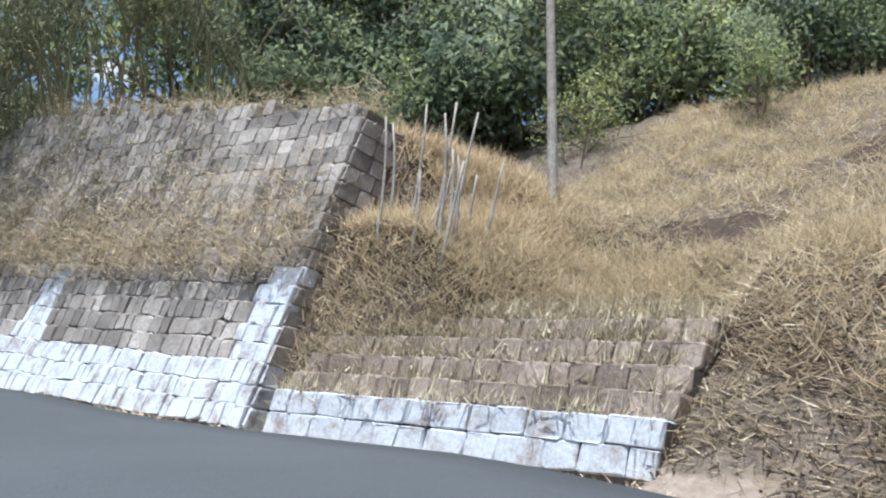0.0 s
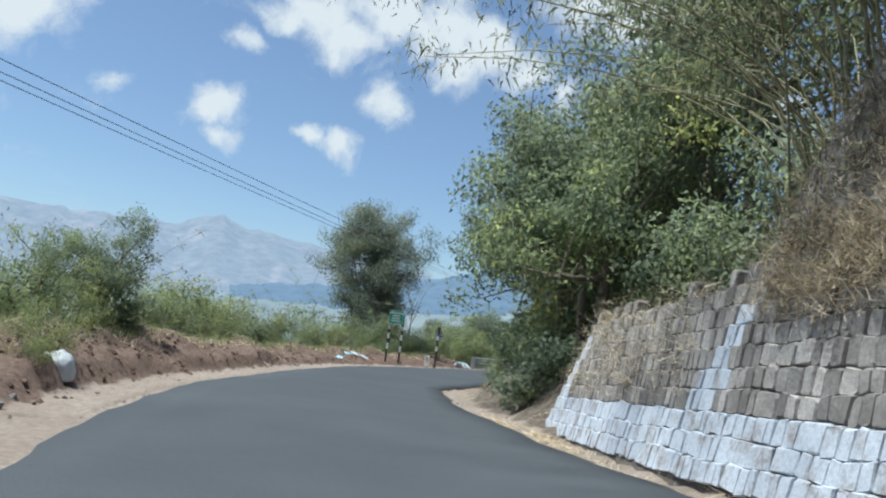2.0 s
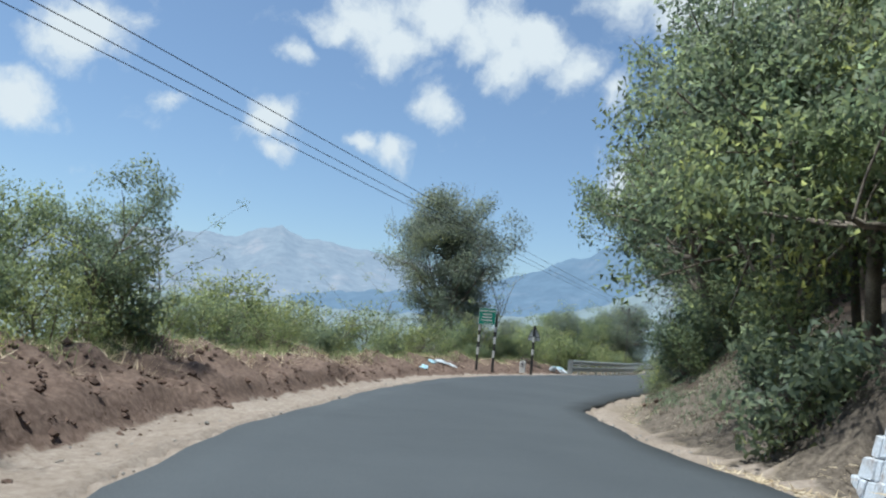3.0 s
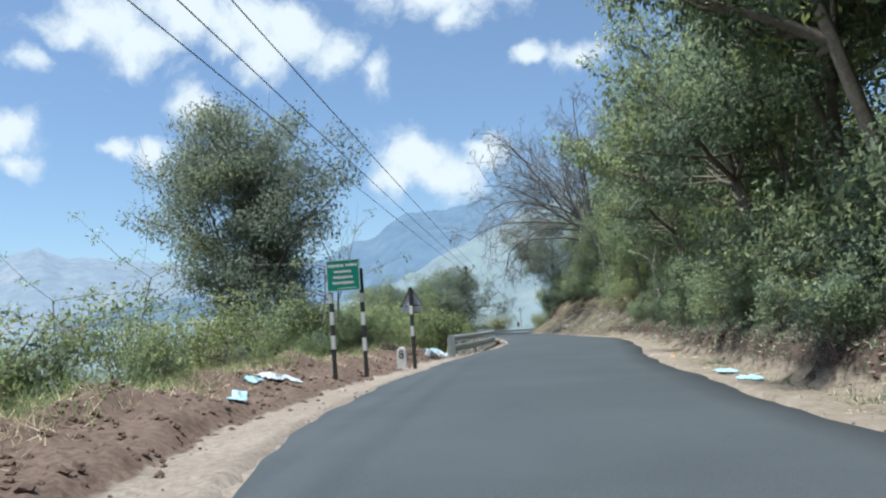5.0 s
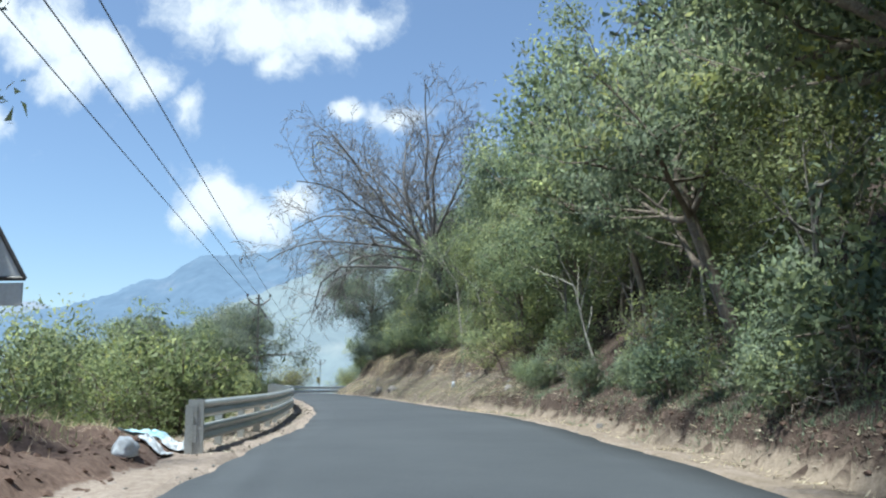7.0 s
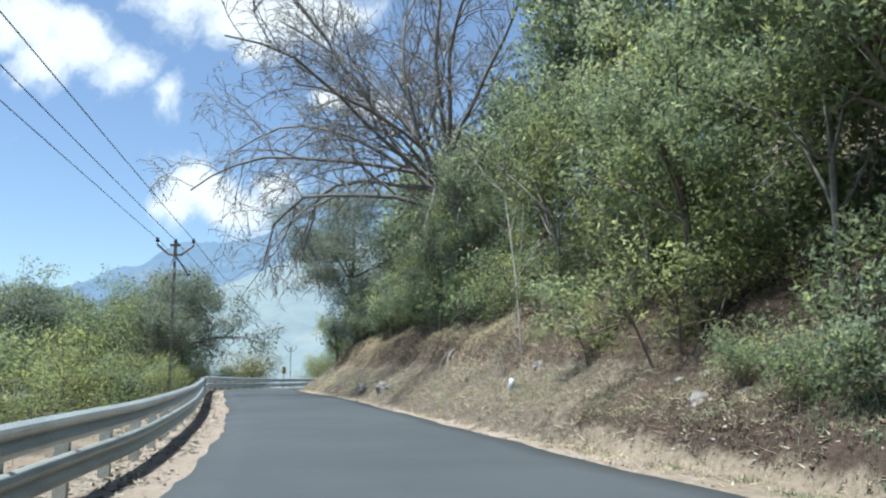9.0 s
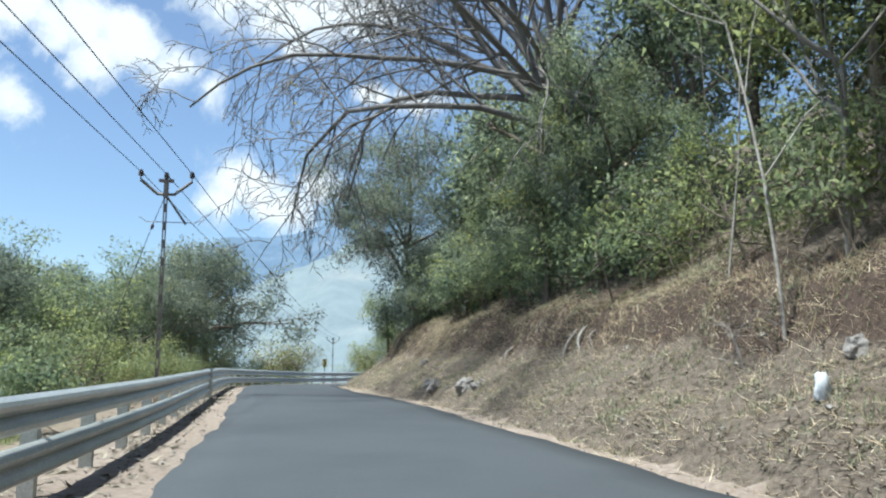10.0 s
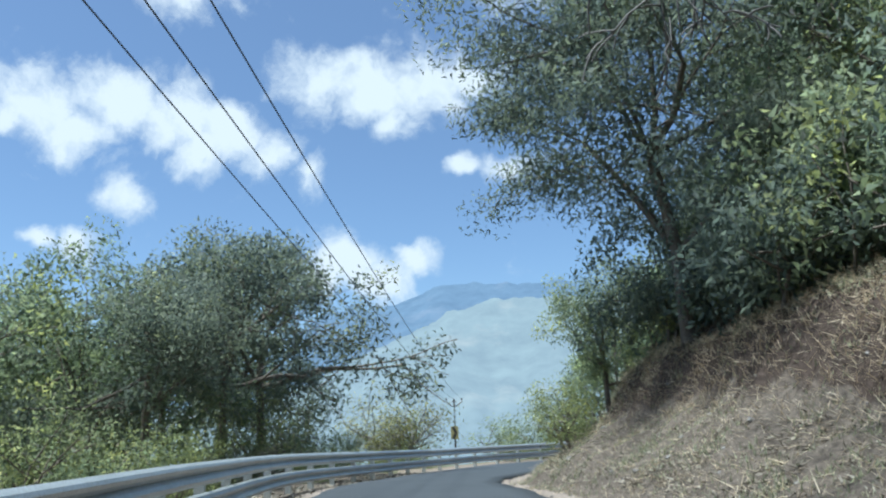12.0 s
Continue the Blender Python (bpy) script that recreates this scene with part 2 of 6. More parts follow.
def ground_material():
    m, n, l, s = material("earth", 0.95, 0, 0.15)

    def mask_of(name, width=0.35):
        a = n.new("ShaderNodeAttribute")
        a.attribute_name = name
        k = noise_node(n, l, 1.6, 8, 0.72)
        add = n.new("ShaderNodeMath")
        add.operation = "ADD"
        l.new(a.outputs["Fac"], add.inputs[0])
        l.new(k, add.inputs[1])
        return ramp(n, l, add.outputs[0], (0.98 - width / 2, (0, 0, 0)), (min(1.0, 0.98 + width / 2), (1, 1, 1)))

    mid = noise_node(n, l, 0.5, 6, 0.65)
    fine = noise_node(n, l, 9, 9, 0.75)
    base = blend(n, l, ramp(n, l, fine, (0.4, (0, 0, 0)), (0.62, (1, 1, 1))),
                 ramp(n, l, mid, (0.35, (0.12, 0.098, 0.075)), (0.65, (0.19, 0.155, 0.12))), (0.25, 0.205, 0.16))
    wide = noise_node(n, l, 0.12, 6, 0.7)
    green = blend(n, l, ramp(n, l, fine, (0.4, (0, 0, 0)), (0.6, (1, 1, 1))), ramp(n, l, wide, (0.4, (0.05, 0.075, 0.03)), (0.6, (0.13, 0.105, 0.06))), (0.12, 0.135, 0.06))
    litter = blend(n, l, ramp(n, l, fine, (0.36, (0, 0, 0)), (0.62, (1, 1, 1))), (0.055, 0.045, 0.037), (0.17, 0.141, 0.115))
    red = blend(n, l, ramp(n, l, fine, (0.38, (0, 0, 0)), (0.62, (1, 1, 1))),
                ramp(n, l, mid, (0.35, (0.078, 0.052, 0.041)), (0.65, (0.118, 0.080, 0.064))), (0.185, 0.132, 0.106))
    # deep brown soil; on the cut bank it holds painted shade as well
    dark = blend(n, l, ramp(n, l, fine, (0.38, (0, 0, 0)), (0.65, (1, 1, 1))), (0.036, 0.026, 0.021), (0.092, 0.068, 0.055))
    sand = blend(n, l, ramp(n, l, fine, (0.35, (0, 0, 0)), (0.66, (1, 1, 1))),
                 ramp(n, l, mid, (0.35, (0.27, 0.225, 0.19)), (0.65, (0.36, 0.31, 0.27))), (0.19, 0.15, 0.12))
    col = blend(n, l, mask_of("green"), base, green)
    col = blend(n, l, mask_of("litter"), col, litter)
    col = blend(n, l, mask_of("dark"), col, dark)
    col = blend(n, l, mask_of("red"), col, red)
    col = blend(n, l, mask_of("sand", 0.25), col, sand)
    l.new(col, s.inputs["Base Color"])
    bump(n, l, s, fine, 0.8, 0.05)
    return m


EARTH = ground_material()


def mountain_material(name, base, haze_glow, share):
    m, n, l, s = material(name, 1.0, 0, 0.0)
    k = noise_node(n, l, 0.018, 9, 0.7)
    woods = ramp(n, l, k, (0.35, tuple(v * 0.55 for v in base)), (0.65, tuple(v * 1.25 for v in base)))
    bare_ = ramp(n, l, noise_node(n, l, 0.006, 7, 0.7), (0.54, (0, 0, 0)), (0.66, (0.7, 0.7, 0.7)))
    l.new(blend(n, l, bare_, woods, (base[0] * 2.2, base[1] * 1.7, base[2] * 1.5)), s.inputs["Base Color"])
    # distance haze is painted on: an even bluish glow over the slope's own colour
    s.inputs["Emission Color"].default_value = (*haze_glow, 1)
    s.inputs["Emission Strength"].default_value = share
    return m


# ---- mesh helpers ----


def mesh_of(name, verts, faces, mats, which=None, smooth=False):
    me = bpy.data.meshes.new(name)
    me.from_pydata([tuple(v) for v in verts], [], [tuple(f) for f in faces])
    for m in (mats if isinstance(mats, (list, tuple)) else [mats]):
        me.materials.append(m)
    if which is not None:
        me.polygons.foreach_set("material_index", np.asarray(which, dtype=np.int32))
    if smooth:
        me.polygons.foreach_set("use_smooth", np.ones(len(me.polygons), dtype=bool))
    me.update()
    return me


def part(name, shape, mat, parent=None, label="", smooth=False):
    """Links (verts, faces) or a bmesh as one mesh object under a thing or part."""
    if isinstance(shape, bmesh.types.BMesh):
        me = bpy.data.meshes.new(name)
        shape.to_mesh(me)
        shape.free()
        me.materials.append(mat)
        if smooth:
            me.polygons.foreach_set("use_smooth", np.ones(len(me.polygons), dtype=bool))
    else:
        me = mesh_of(name, shape[0], shape[1], mat, smooth=smooth)
    ob = new(name, me)
    ob.parent = parent
    if label:
        ob["label"] = label
    return ob


def empty(name, m, label, category, group="", kind=""):
    ob = new(name)
    ob.matrix_world = m
    ob.empty_display_size = 0.2
    return tagged(ob, label, category, group, kind)


def join(*shapes):
    verts, faces = [], []
    for v, f in shapes:
        k = len(verts)
        verts += [tuple(p) for p in v]
        faces += [tuple(i + k for i in q) for q in f]
    return verts, faces


def box(x0, x1, y0, y1, z0, z1, bevel=0.0):
    bm = bmesh.new()
    bmesh.ops.create_cube(bm, size=1, matrix=Matrix.Translation(((x0 + x1) / 2, (y0 + y1) / 2, (z0 + z1) / 2)) @ Matrix.Diagonal((x1 - x0, y1 - y0, z1 - z0, 1)))
    if bevel:
        bmesh.ops.bevel(bm, geom=list(bm.edges), offset=bevel, segments=2, affect="EDGES", profile=0.7)
    bm.verts.index_update()
    out = [tuple(v.co) for v in bm.verts], [tuple(v.index for v in f.verts) for f in bm.faces]
    bm.free()
    return out


def tube(points, radii, sides=6, cap=True):
    pts = [Vector(p) for p in points]
    if isinstance(radii, (int, float)):
        radii = [radii] * len(pts)
    verts, faces = [], []
    side = None
    for i, p in enumerate(pts):
        d = (pts[min(i + 1, len(pts) - 1)] - pts[max(i - 1, 0)]).normalized()
        if side is None:
            side = d.cross(Vector((0.3, 0.2, 1)) if abs(d.z) < 0.9 else Vector((1, 0.1, 0))).normalized()
        side = (side - d * side.dot(d)).normalized()
        up = d.cross(side)
        for k in range(sides):
            a = 2 * math.pi * k / sides
            verts.append(p + (side * math.cos(a) + up * math.sin(a)) * radii[i])
    for i in range(len(pts) - 1):
        for k in range(sides):
            a, b = i * sides + k, i * sides + (k + 1) % sides
            faces.append((a, b, b + sides, a + sides))
    if cap:
        faces.append(tuple(range(sides - 1, -1, -1)))
        faces.append(tuple(range(len(verts) - sides, len(verts))))
    return verts, faces


def spline(pts, step):
    """Catmull-Rom through the points, resampled about every step metres."""
    p = np.array([pts[0]] + list(pts) + [pts[-1]], dtype=float)
    out = []
    for i in range(1, len(p) - 2):
        n = max(2, int(np.linalg.norm(p[i + 1] - p[i]) / step))
        for t in np.arange(n) / n:
            a, b, c, d = p[i - 1], p[i], p[i + 1], p[i + 2]
            out.append(0.5 * (2 * b + (c - a) * t + (2 * a - 5 * b + 4 * c - d) * t * t + (3 * b - a - 3 * c + d) * t ** 3))
    out.append(p[-2])
    return np.array(out)


# ---- the road's edges ----
LEFT = spline([(-4.2, -10, -1.2), (-4.6, 0, -1.15), (-5.8, 4.8, -1.1), (-8.7, 8.3, -1.12), (-13.8, 10.7, -1.18), (-19.7, 13.5, -1.2),
               (-25, 16.3, -1.22), (-29.3, 19.3, -1.25), (-35.4, 24.2, -1.3), (-41.1, 29.6, -1.3), (-45.6, 34.9, -1.32), (-50.7, 42, -1.36),
               (-55.2, 48.8, -1.4), (-59.6, 56, -1.44), (-63.7, 61.8, -1.47), (-66.8, 65.9, -1.5), (-73.3, 73.5, -1.54), (-79.7, 80.5, -1.57),
               (-84.8, 86, -1.61), (-89, 90.6, -1.66), (-94.5, 97, -1.80), (-98.4, 103.8, -2.0), (-102, 112, -2.22), (-103.3, 118, -2.32),
               (-102.5, 126, -2.4), (-98, 135, -2.45), (-88, 144, -2.5)], 0.5)
RIGHT = spline([(4.5, -10, -1.0), (4.5, 0, -0.6), (2.5, 6.5, -0.2), (-1.7, 10.3, 0.12), (-6.2, 13.0, -0.26), (-9.5, 15.0, -0.46),
                (-16.8, 19.4, -1.0), (-24, 23.2, -1.22), (-28, 25.4, -1.27), (-32.3, 28.4, -1.3), (-36.1, 32.8, -1.35), (-40.6, 38.8, -1.37),
                (-45.2, 45.2, -1.4), (-49.6, 52.3, -1.43), (-56.2, 62, -1.47), (-62.2, 68.5, -1.5), (-70.1, 77.1, -1.54), (-77.4, 85, -1.58),
                (-83, 90.2, -1.62), (-88.3, 96.2, -1.74), (-92.3, 100.8, -1.88), (-94.9, 106.2, -2.03), (-96, 112, -2.2), (-95.5, 119, -2.32),
                (-92, 126, -2.4), (-84, 133, -2.45), (-74, 138, -2.5)], 0.5)


def nearest(line, x, y):
    """For points x, y: distance to the line, its height there, and which vertex."""
    d2 = np.full(x.shape, 1e18)
    idx = np.zeros(x.shape, dtype=int)
    for i, q in enumerate(line):
        d = (x - q[0]) ** 2 + (y - q[1]) ** 2
        m = d < d2
        d2[m] = d[m]
        idx[m] = i
    # finer: project on the two neighbouring pieces
    best, zz = np.sqrt(d2), line[idx, 2].copy()
    for o in (-1, 0):
        a = line[np.clip(idx + o, 0, len(line) - 2)]
        b = line[np.clip(idx + o, 0, len(line) - 2) + 1]
        ux, uy = b[..., 0] - a[..., 0], b[..., 1] - a[..., 1]
        t = np.clip(((x - a[..., 0]) * ux + (y - a[..., 1]) * uy) / (ux * ux + uy * uy + 1e-12), 0, 1)
        d = np.hypot(x - a[..., 0] - t * ux, y - a[..., 1] - t * uy)
        m = d < best
        best[m] = d[m]
        zz[m] = (a[..., 2] + t * (b[..., 2] - a[..., 2]))[m]
    return best, zz, idx


def inside_road(x, y):
    poly = np.concatenate([LEFT[:, :2], RIGHT[::-1, :2]])
    hit = np.zeros(x.shape, dtype=bool)
    for (x0, y0), (x1, y1) in zip(poly, np.roll(poly, -1, axis=0)):
        if y0 == y1:
            continue
        m = (y0 > y) != (y1 > y)
        hit ^= m & (x < (x1 - x0) * (y - y0) / (y1 - y0) + x0)
    return hit


def smooth01(v, a, b):
    t = np.clip((v - a) / (b - a), 0, 1)
    return t * t * (3 - 2 * t)


def wobble(x, y, scale, seed=0.0):
    """Cheap smooth waves, -1 to 1."""
    u, v = x / scale + seed, y / scale + 1.7 * seed
    return (np.sin(1.3 * u + 2.1 * np.sin(0.7 * v + seed)) + np.sin(1.1 * v + 1.9 * np.sin(0.8 * u)) + 0.7 * np.sin(2.3 * u + 1.7 * v) + 0.7 * np.sin(2.6 * v - 1.9 * u)) / 3.4


def fbm(x, y, scale, seed, octaves=4):
    """Lumpy noise on a lattice, about -1 to 1."""
    total, amp, norm = 0.0, 1.0, 0.0
    for o in range(octaves):
        u, v = x / scale * 2.03 ** o + 13.1 * o + seed, y / scale * 2.03 ** o + 7.7 * o - seed
        i, j = np.floor(u), np.floor(v)
        fu, fv = u - i, v - j
        fu, fv = fu * fu * (3 - 2 * fu), fv * fv * (3 - 2 * fv)

        def at(a, b):
            h = np.sin(a * 127.1 + b * 311.7 + seed * 17.3) * 43758.5453
            return h - np.floor(h)

        low_, high_ = at(i, j) * (1 - fu) + at(i + 1, j) * fu, at(i, j + 1) * (1 - fu) + at(i + 1, j + 1) * fu
        total = total + amp * (2 * (low_ * (1 - fv) + high_ * fv) - 1)
        norm += amp
        amp *= 0.55
    return total / norm * 1.6


# the stone wall's foot line, and how it leans back
FOOT_A, FOOT_B = Vector((-5.6, 13.69, -0.22)), Vector((-23.2, 24.45, -1.33))
ALONG = (FOOT_B - FOOT_A)
WALL_LEN = ALONG.length
ALONG.normalize()
OUT = Vector((-0.535, -0.845, 0)).normalized()


def bulge(run):
    """How far the wall stands out of its straight line towards the road."""
    return np.interp(run, [0, 5.3, 11, 16, 20.6], [0.0, 0.22, 0.5, 0.32, 0.08])


def bare_soil(x, y):
    """Patches of bare dark soil on the grass slope."""
    s = 0 * x
    for px, py, pr in ((-0.5, 15.0, 1.0), (-1.3, 15.5, 0.6), (1.9, 13.0, 0.8), (2.4, 16.6, 0.8), (0.9, 11.9, 0.5)):
        s = np.maximum(s, 1 - smooth01(np.hypot(x - px, (y - py) * 1.3), pr * 0.6, pr * 1.25))
    return s


def ground_shape(x, y):
    """Height of the ground and the shares of its soil colours at x, y (arrays)."""
    dl, zl, il = nearest(LEFT, x, y)
    dr, zr, ir = nearest(RIGHT, x, y)
    road = inside_road(x, y)
    right = (dr < dl) & ~road
    left = ~right & ~road
    z = np.where(road, (zl * dr + zr * dl) / (dl + dr + 1e-6) - 0.06, 0.0)
    ry = RIGHT[ir, 1]
    n1, n2, n3 = fbm(x, y, 1.7, 0.3), wobble(x, y, 3.7, 2.0), fbm(x, y, 0.7, 5.0, 3)
    # right hand: shoulder, cut bank, hillside
    by_wall = smooth01(-RIGHT[ir, 0], 0, 1.4) * smooth01(24.3 - ry, 0, 1.2)
    by_wall = np.where(RIGHT[ir, 0] > -1.4, 0, by_wall)
    late = smooth01(ry, 66, 74)
    mid = smooth01(ry, 24, 31) * (1 - late)
    width = 0.9 * (1 - mid - late) + 1.25 * mid + 0.6 * late
    d = np.maximum(dr - width - 0.15 * n1, 0)
    cut = 0.62 * smooth01(d, 0, 0.35) * mid + 0.25 * smooth01(d, 0, 0.6) * late
    grade = np.where(ry < 24, 0.80, 0.62) * (1 - late) + 0.60 * late
    hill = grade * np.maximum(d - 0.25, 0) + np.where((ry < 24) & (RIGHT[ir, 0] < 2), 0.55, 0) * np.clip(d - 0.25, 0, 1.3)
    hill = np.where(hill > 9, 9 + (hill - 9) * 0.55, hill)
    step = 1.25 * smooth01(d, 2.0, 2.9) * late * (0.65 + 0.35 * n2)
    rough = (0.20 * n1 + 0.18 * n2 + 0.09 * n3) * smooth01(d, 0.1, 1.6)
    zr_side = zr - 0.03 - 0.05 * smooth01(dr, 0, 1.0) + cut + hill + step + rough
    # behind the wall the earth stands up with it
    px, py = x - FOOT_A.x, y - FOOT_A.y
    back = -(px * OUT.x + py * OUT.y)
    run = (px * ALONG.x + py * ALONG.y)
    foot_z = FOOT_A.z + (FOOT_B.z - FOOT_A.z) * np.clip(run / WALL_LEN, -0.3, 1)
    high = np.where(run < 10.2, 4.45 + 0.1 * run, 2.3 + 2.6 * (1 - smooth01(run, 10.2, 12.2)))
    near_back = back
    back = back + bulge(run)
    stand = np.minimum(np.maximum((back - 0.72) * 3.4, 0), high)
    zw = foot_z - 0.05 + stand
    edge = 0.3 - 4.5 * smooth01(back, 1.4, 3.6)
    share = smooth01(run, edge, 0.5)
    in_wall = (run > edge) & (run < WALL_LEN - 0.3) & (back > -0.15) & (back < 14)
    raised = np.where(back < 0.72, foot_z - 0.05, np.maximum(zw + 0.15 * n1 * smooth01(stand, 2, 3), zr_side - 0.4))
    zr_side = np.where(in_wall, zr_side + (raised - zr_side) * share, zr_side)
    # earth and grass heaped against the wall's near end
    bury = smooth01(run, -3.6, -0.8) * (1 - smooth01(run, 0.2, 0.6)) * smooth01(near_back, 0.3, 0.5) * (1 - smooth01(near_back, 4, 7))
    against = foot_z + np.clip((near_back - 0.35) * 4.0, 0, 2.7) + 0.38 * np.maximum(near_back - 1.0, 0)
    zr_side = np.maximum(zr_side, zr_side + (against - zr_side) * bury)
    # and at the open end of the stepped wall
    qx, qy = x + 1.37, y - 11.05
    run2, back2 = qx * 0.853 - qy * 0.522, qx * 0.522 + qy * 0.853
    beside_ = smooth01(run2, -0.35, 0.05) * (1 - smooth01(run2, 0.6, 3.2)) * smooth01(back2, -0.25, 0.05) * (1 - smooth01(back2, 1.6, 4))
    zr_side = np.maximum(zr_side, zr_side + (0.2 + np.clip(back2 + 0.12, 0, 0.5) * 1.2 + np.clip(back2 - 0.38, 0, 3) * 1.1 - zr_side) * beside_)
    z = np.where(right, zr_side, z)
    # left hand: shoulder, heap of red soil, then the valley
    ly = LEFT[il, 1]
    heap = smooth01(ly, 13.0, 16) * (1 - smooth01(ly, 50, 53))
    lw = 1.25 + 0.2 * n1
    e = np.maximum(dl - lw, 0)
    sheer = 1 + 0.9 * (1 - smooth01(ly, 24, 32))
    mound = heap * (sheer * (0.20 + 0.12 * n1) * smooth01(e, 0, 0.4) + (0.32 + 0.10 * n1) * smooth01(e, 0.3, 2.0) + 0.09 * n3 * smooth01(e, 0.1, 0.6)) * (1 - 0.6 * smooth01(e, 2.6, 4.6))
    fall = -0.10 * np.clip(e - 2.5, 0, 9) - 0.35 * np.maximum(e - 11.5, 0)
    fall = np.maximum(fall, -32 - 0.02 * e)
    inner = (LEFT[il, 1] < 13)
    fall = np.where(inner, -0.06 * e, fall)
    zl_side = zl - 0.03 - 0.04 * smooth01(dl, 0, 1.0) + mound + fall + (0.08 * n1 + 0.3 * n2 * smooth01(e, 2, 8)) * smooth01(e, 0.3, 2)
    z = np.where(left, zl_side, z)
    far = np.hypot(x + 45, y - 50)
    z = np.where(far > 260, z * (1 - smooth01(far, 260, 700)) - 36 * smooth01(far, 260, 700), z)
    shares = {
        "sand": np.where(right, (1 - 0.58 * mid) * (1 - smooth01(dr, width * 0.6, width + 0.05)), np.where(left, 1 - smooth01(dl, lw * 0.75, lw + 0.3), 1.0)),
        "red": np.where(left, heap * (1 - smooth01(e, 1.5, 2.6)) * 0.95, 0) + np.where(right, mid * (1 - smooth01(ry, 54, 64)) * smooth01(dr, width - 0.2, width + 0.2) * (1 - smooth01(d, 0.3, 0.6)) * 0.30, 0),
        "litter": np.where(right, smooth01(dr, width - 0.3, width + 0.1) * (0.85 - 0.7 * mid), 0),
        # bare dark soil, plus shade painted on the cut and its step
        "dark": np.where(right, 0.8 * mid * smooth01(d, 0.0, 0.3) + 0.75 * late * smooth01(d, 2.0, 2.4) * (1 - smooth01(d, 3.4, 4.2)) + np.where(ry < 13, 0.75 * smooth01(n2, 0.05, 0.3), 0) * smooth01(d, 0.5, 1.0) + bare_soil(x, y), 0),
        "green": np.where(left, smooth01(e, 1.3, 2.6) * 0.8, 0),
    }
    return z, shares


def ground_z(x, y):
    z, _ = ground_shape(np.array([float(x)]), np.array([float(y)]))
    return float(z[0])


def axis(lo, hi, step, ends):
    mid = list(np.arange(lo, hi + step / 2, step))
    a, b, g = [], [], step
    v = lo
    while v > ends[0]:
        g = min(g * 1.22, 600)
        v -= g
        a.append(v)
    v, g = hi, step
    while v < ends[1]:
        g = min(g * 1.22, 600)
        v += g
        b.append(v)
    return np.array(a[::-1] + mid + b)


gx, gy = axis(-112, 8, 0.6, (-4500, 4500)), axis(-4, 132, 0.6, (-4500, 4500))
gx, gy = np.unique(np.concatenate([gx, np.arange(-7.6, 2.6, 0.173)])), np.unique(np.concatenate([gy, np.arange(11.4, 18.0, 0.173)]))
X, Y = np.meshgrid(gx, gy)
Z, SHARES = ground_shape(X.ravel(), Y.ravel())
# the cut bank and the soil heap are laid over the ground as finer strips: the ground dips below them
STRIPS = [("bank_right", RIGHT, 25.5, 117.0, 1, 0.1, 3.6), ("soil_heap", LEFT, 14.0, 53.0, -1, 0.1, 4.6)]
on_road = inside_road(X.ravel(), Y.ravel())
near_l, near_r = nearest(LEFT, X.ravel(), Y.ravel()), nearest(RIGHT, X.ravel(), Y.ravel())
for (_, line, y0, y1, side, lo, hi), mine, other in zip(STRIPS, (near_r, near_l), (near_l, near_r)):
    ly_ = line[mine[2], 1]
    under = (ly_ > y0 + 0.6) & (ly_ < y1 - 0.6) & (mine[0] < other[0]) & ~on_road
    Z = Z - np.where(under, 0.22 * smooth01(mine[0], lo + 0.1, lo + 0.5) * (1 - smooth01(mine[0], hi - 1.0, hi - 0.5)), 0)
nx, ny = len(gx), len(gy)
gi = np.arange(nx * ny).reshape(ny, nx)
gf = np.stack([gi[:-1, :-1].ravel(), gi[:-1, 1:].ravel(), gi[1:, 1:].ravel(), gi[1:, :-1].ravel()], 1)
gme = bpy.data.meshes.new("ground")
gme.from_pydata(np.stack([X.ravel(), Y.ravel(), Z], 1).tolist(), [], gf.tolist())
gme.materials.append(EARTH)
gme.polygons.foreach_set("use_smooth", np.ones(len(gme.polygons), dtype=bool))
for key, v in SHARES.items():
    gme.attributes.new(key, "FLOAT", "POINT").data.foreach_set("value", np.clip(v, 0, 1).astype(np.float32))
gme.update()
tagged(new("ground", gme), "dry earth hillside with leaf litter, red soil heaps and sandy shoulders", "ground", kind="structure")


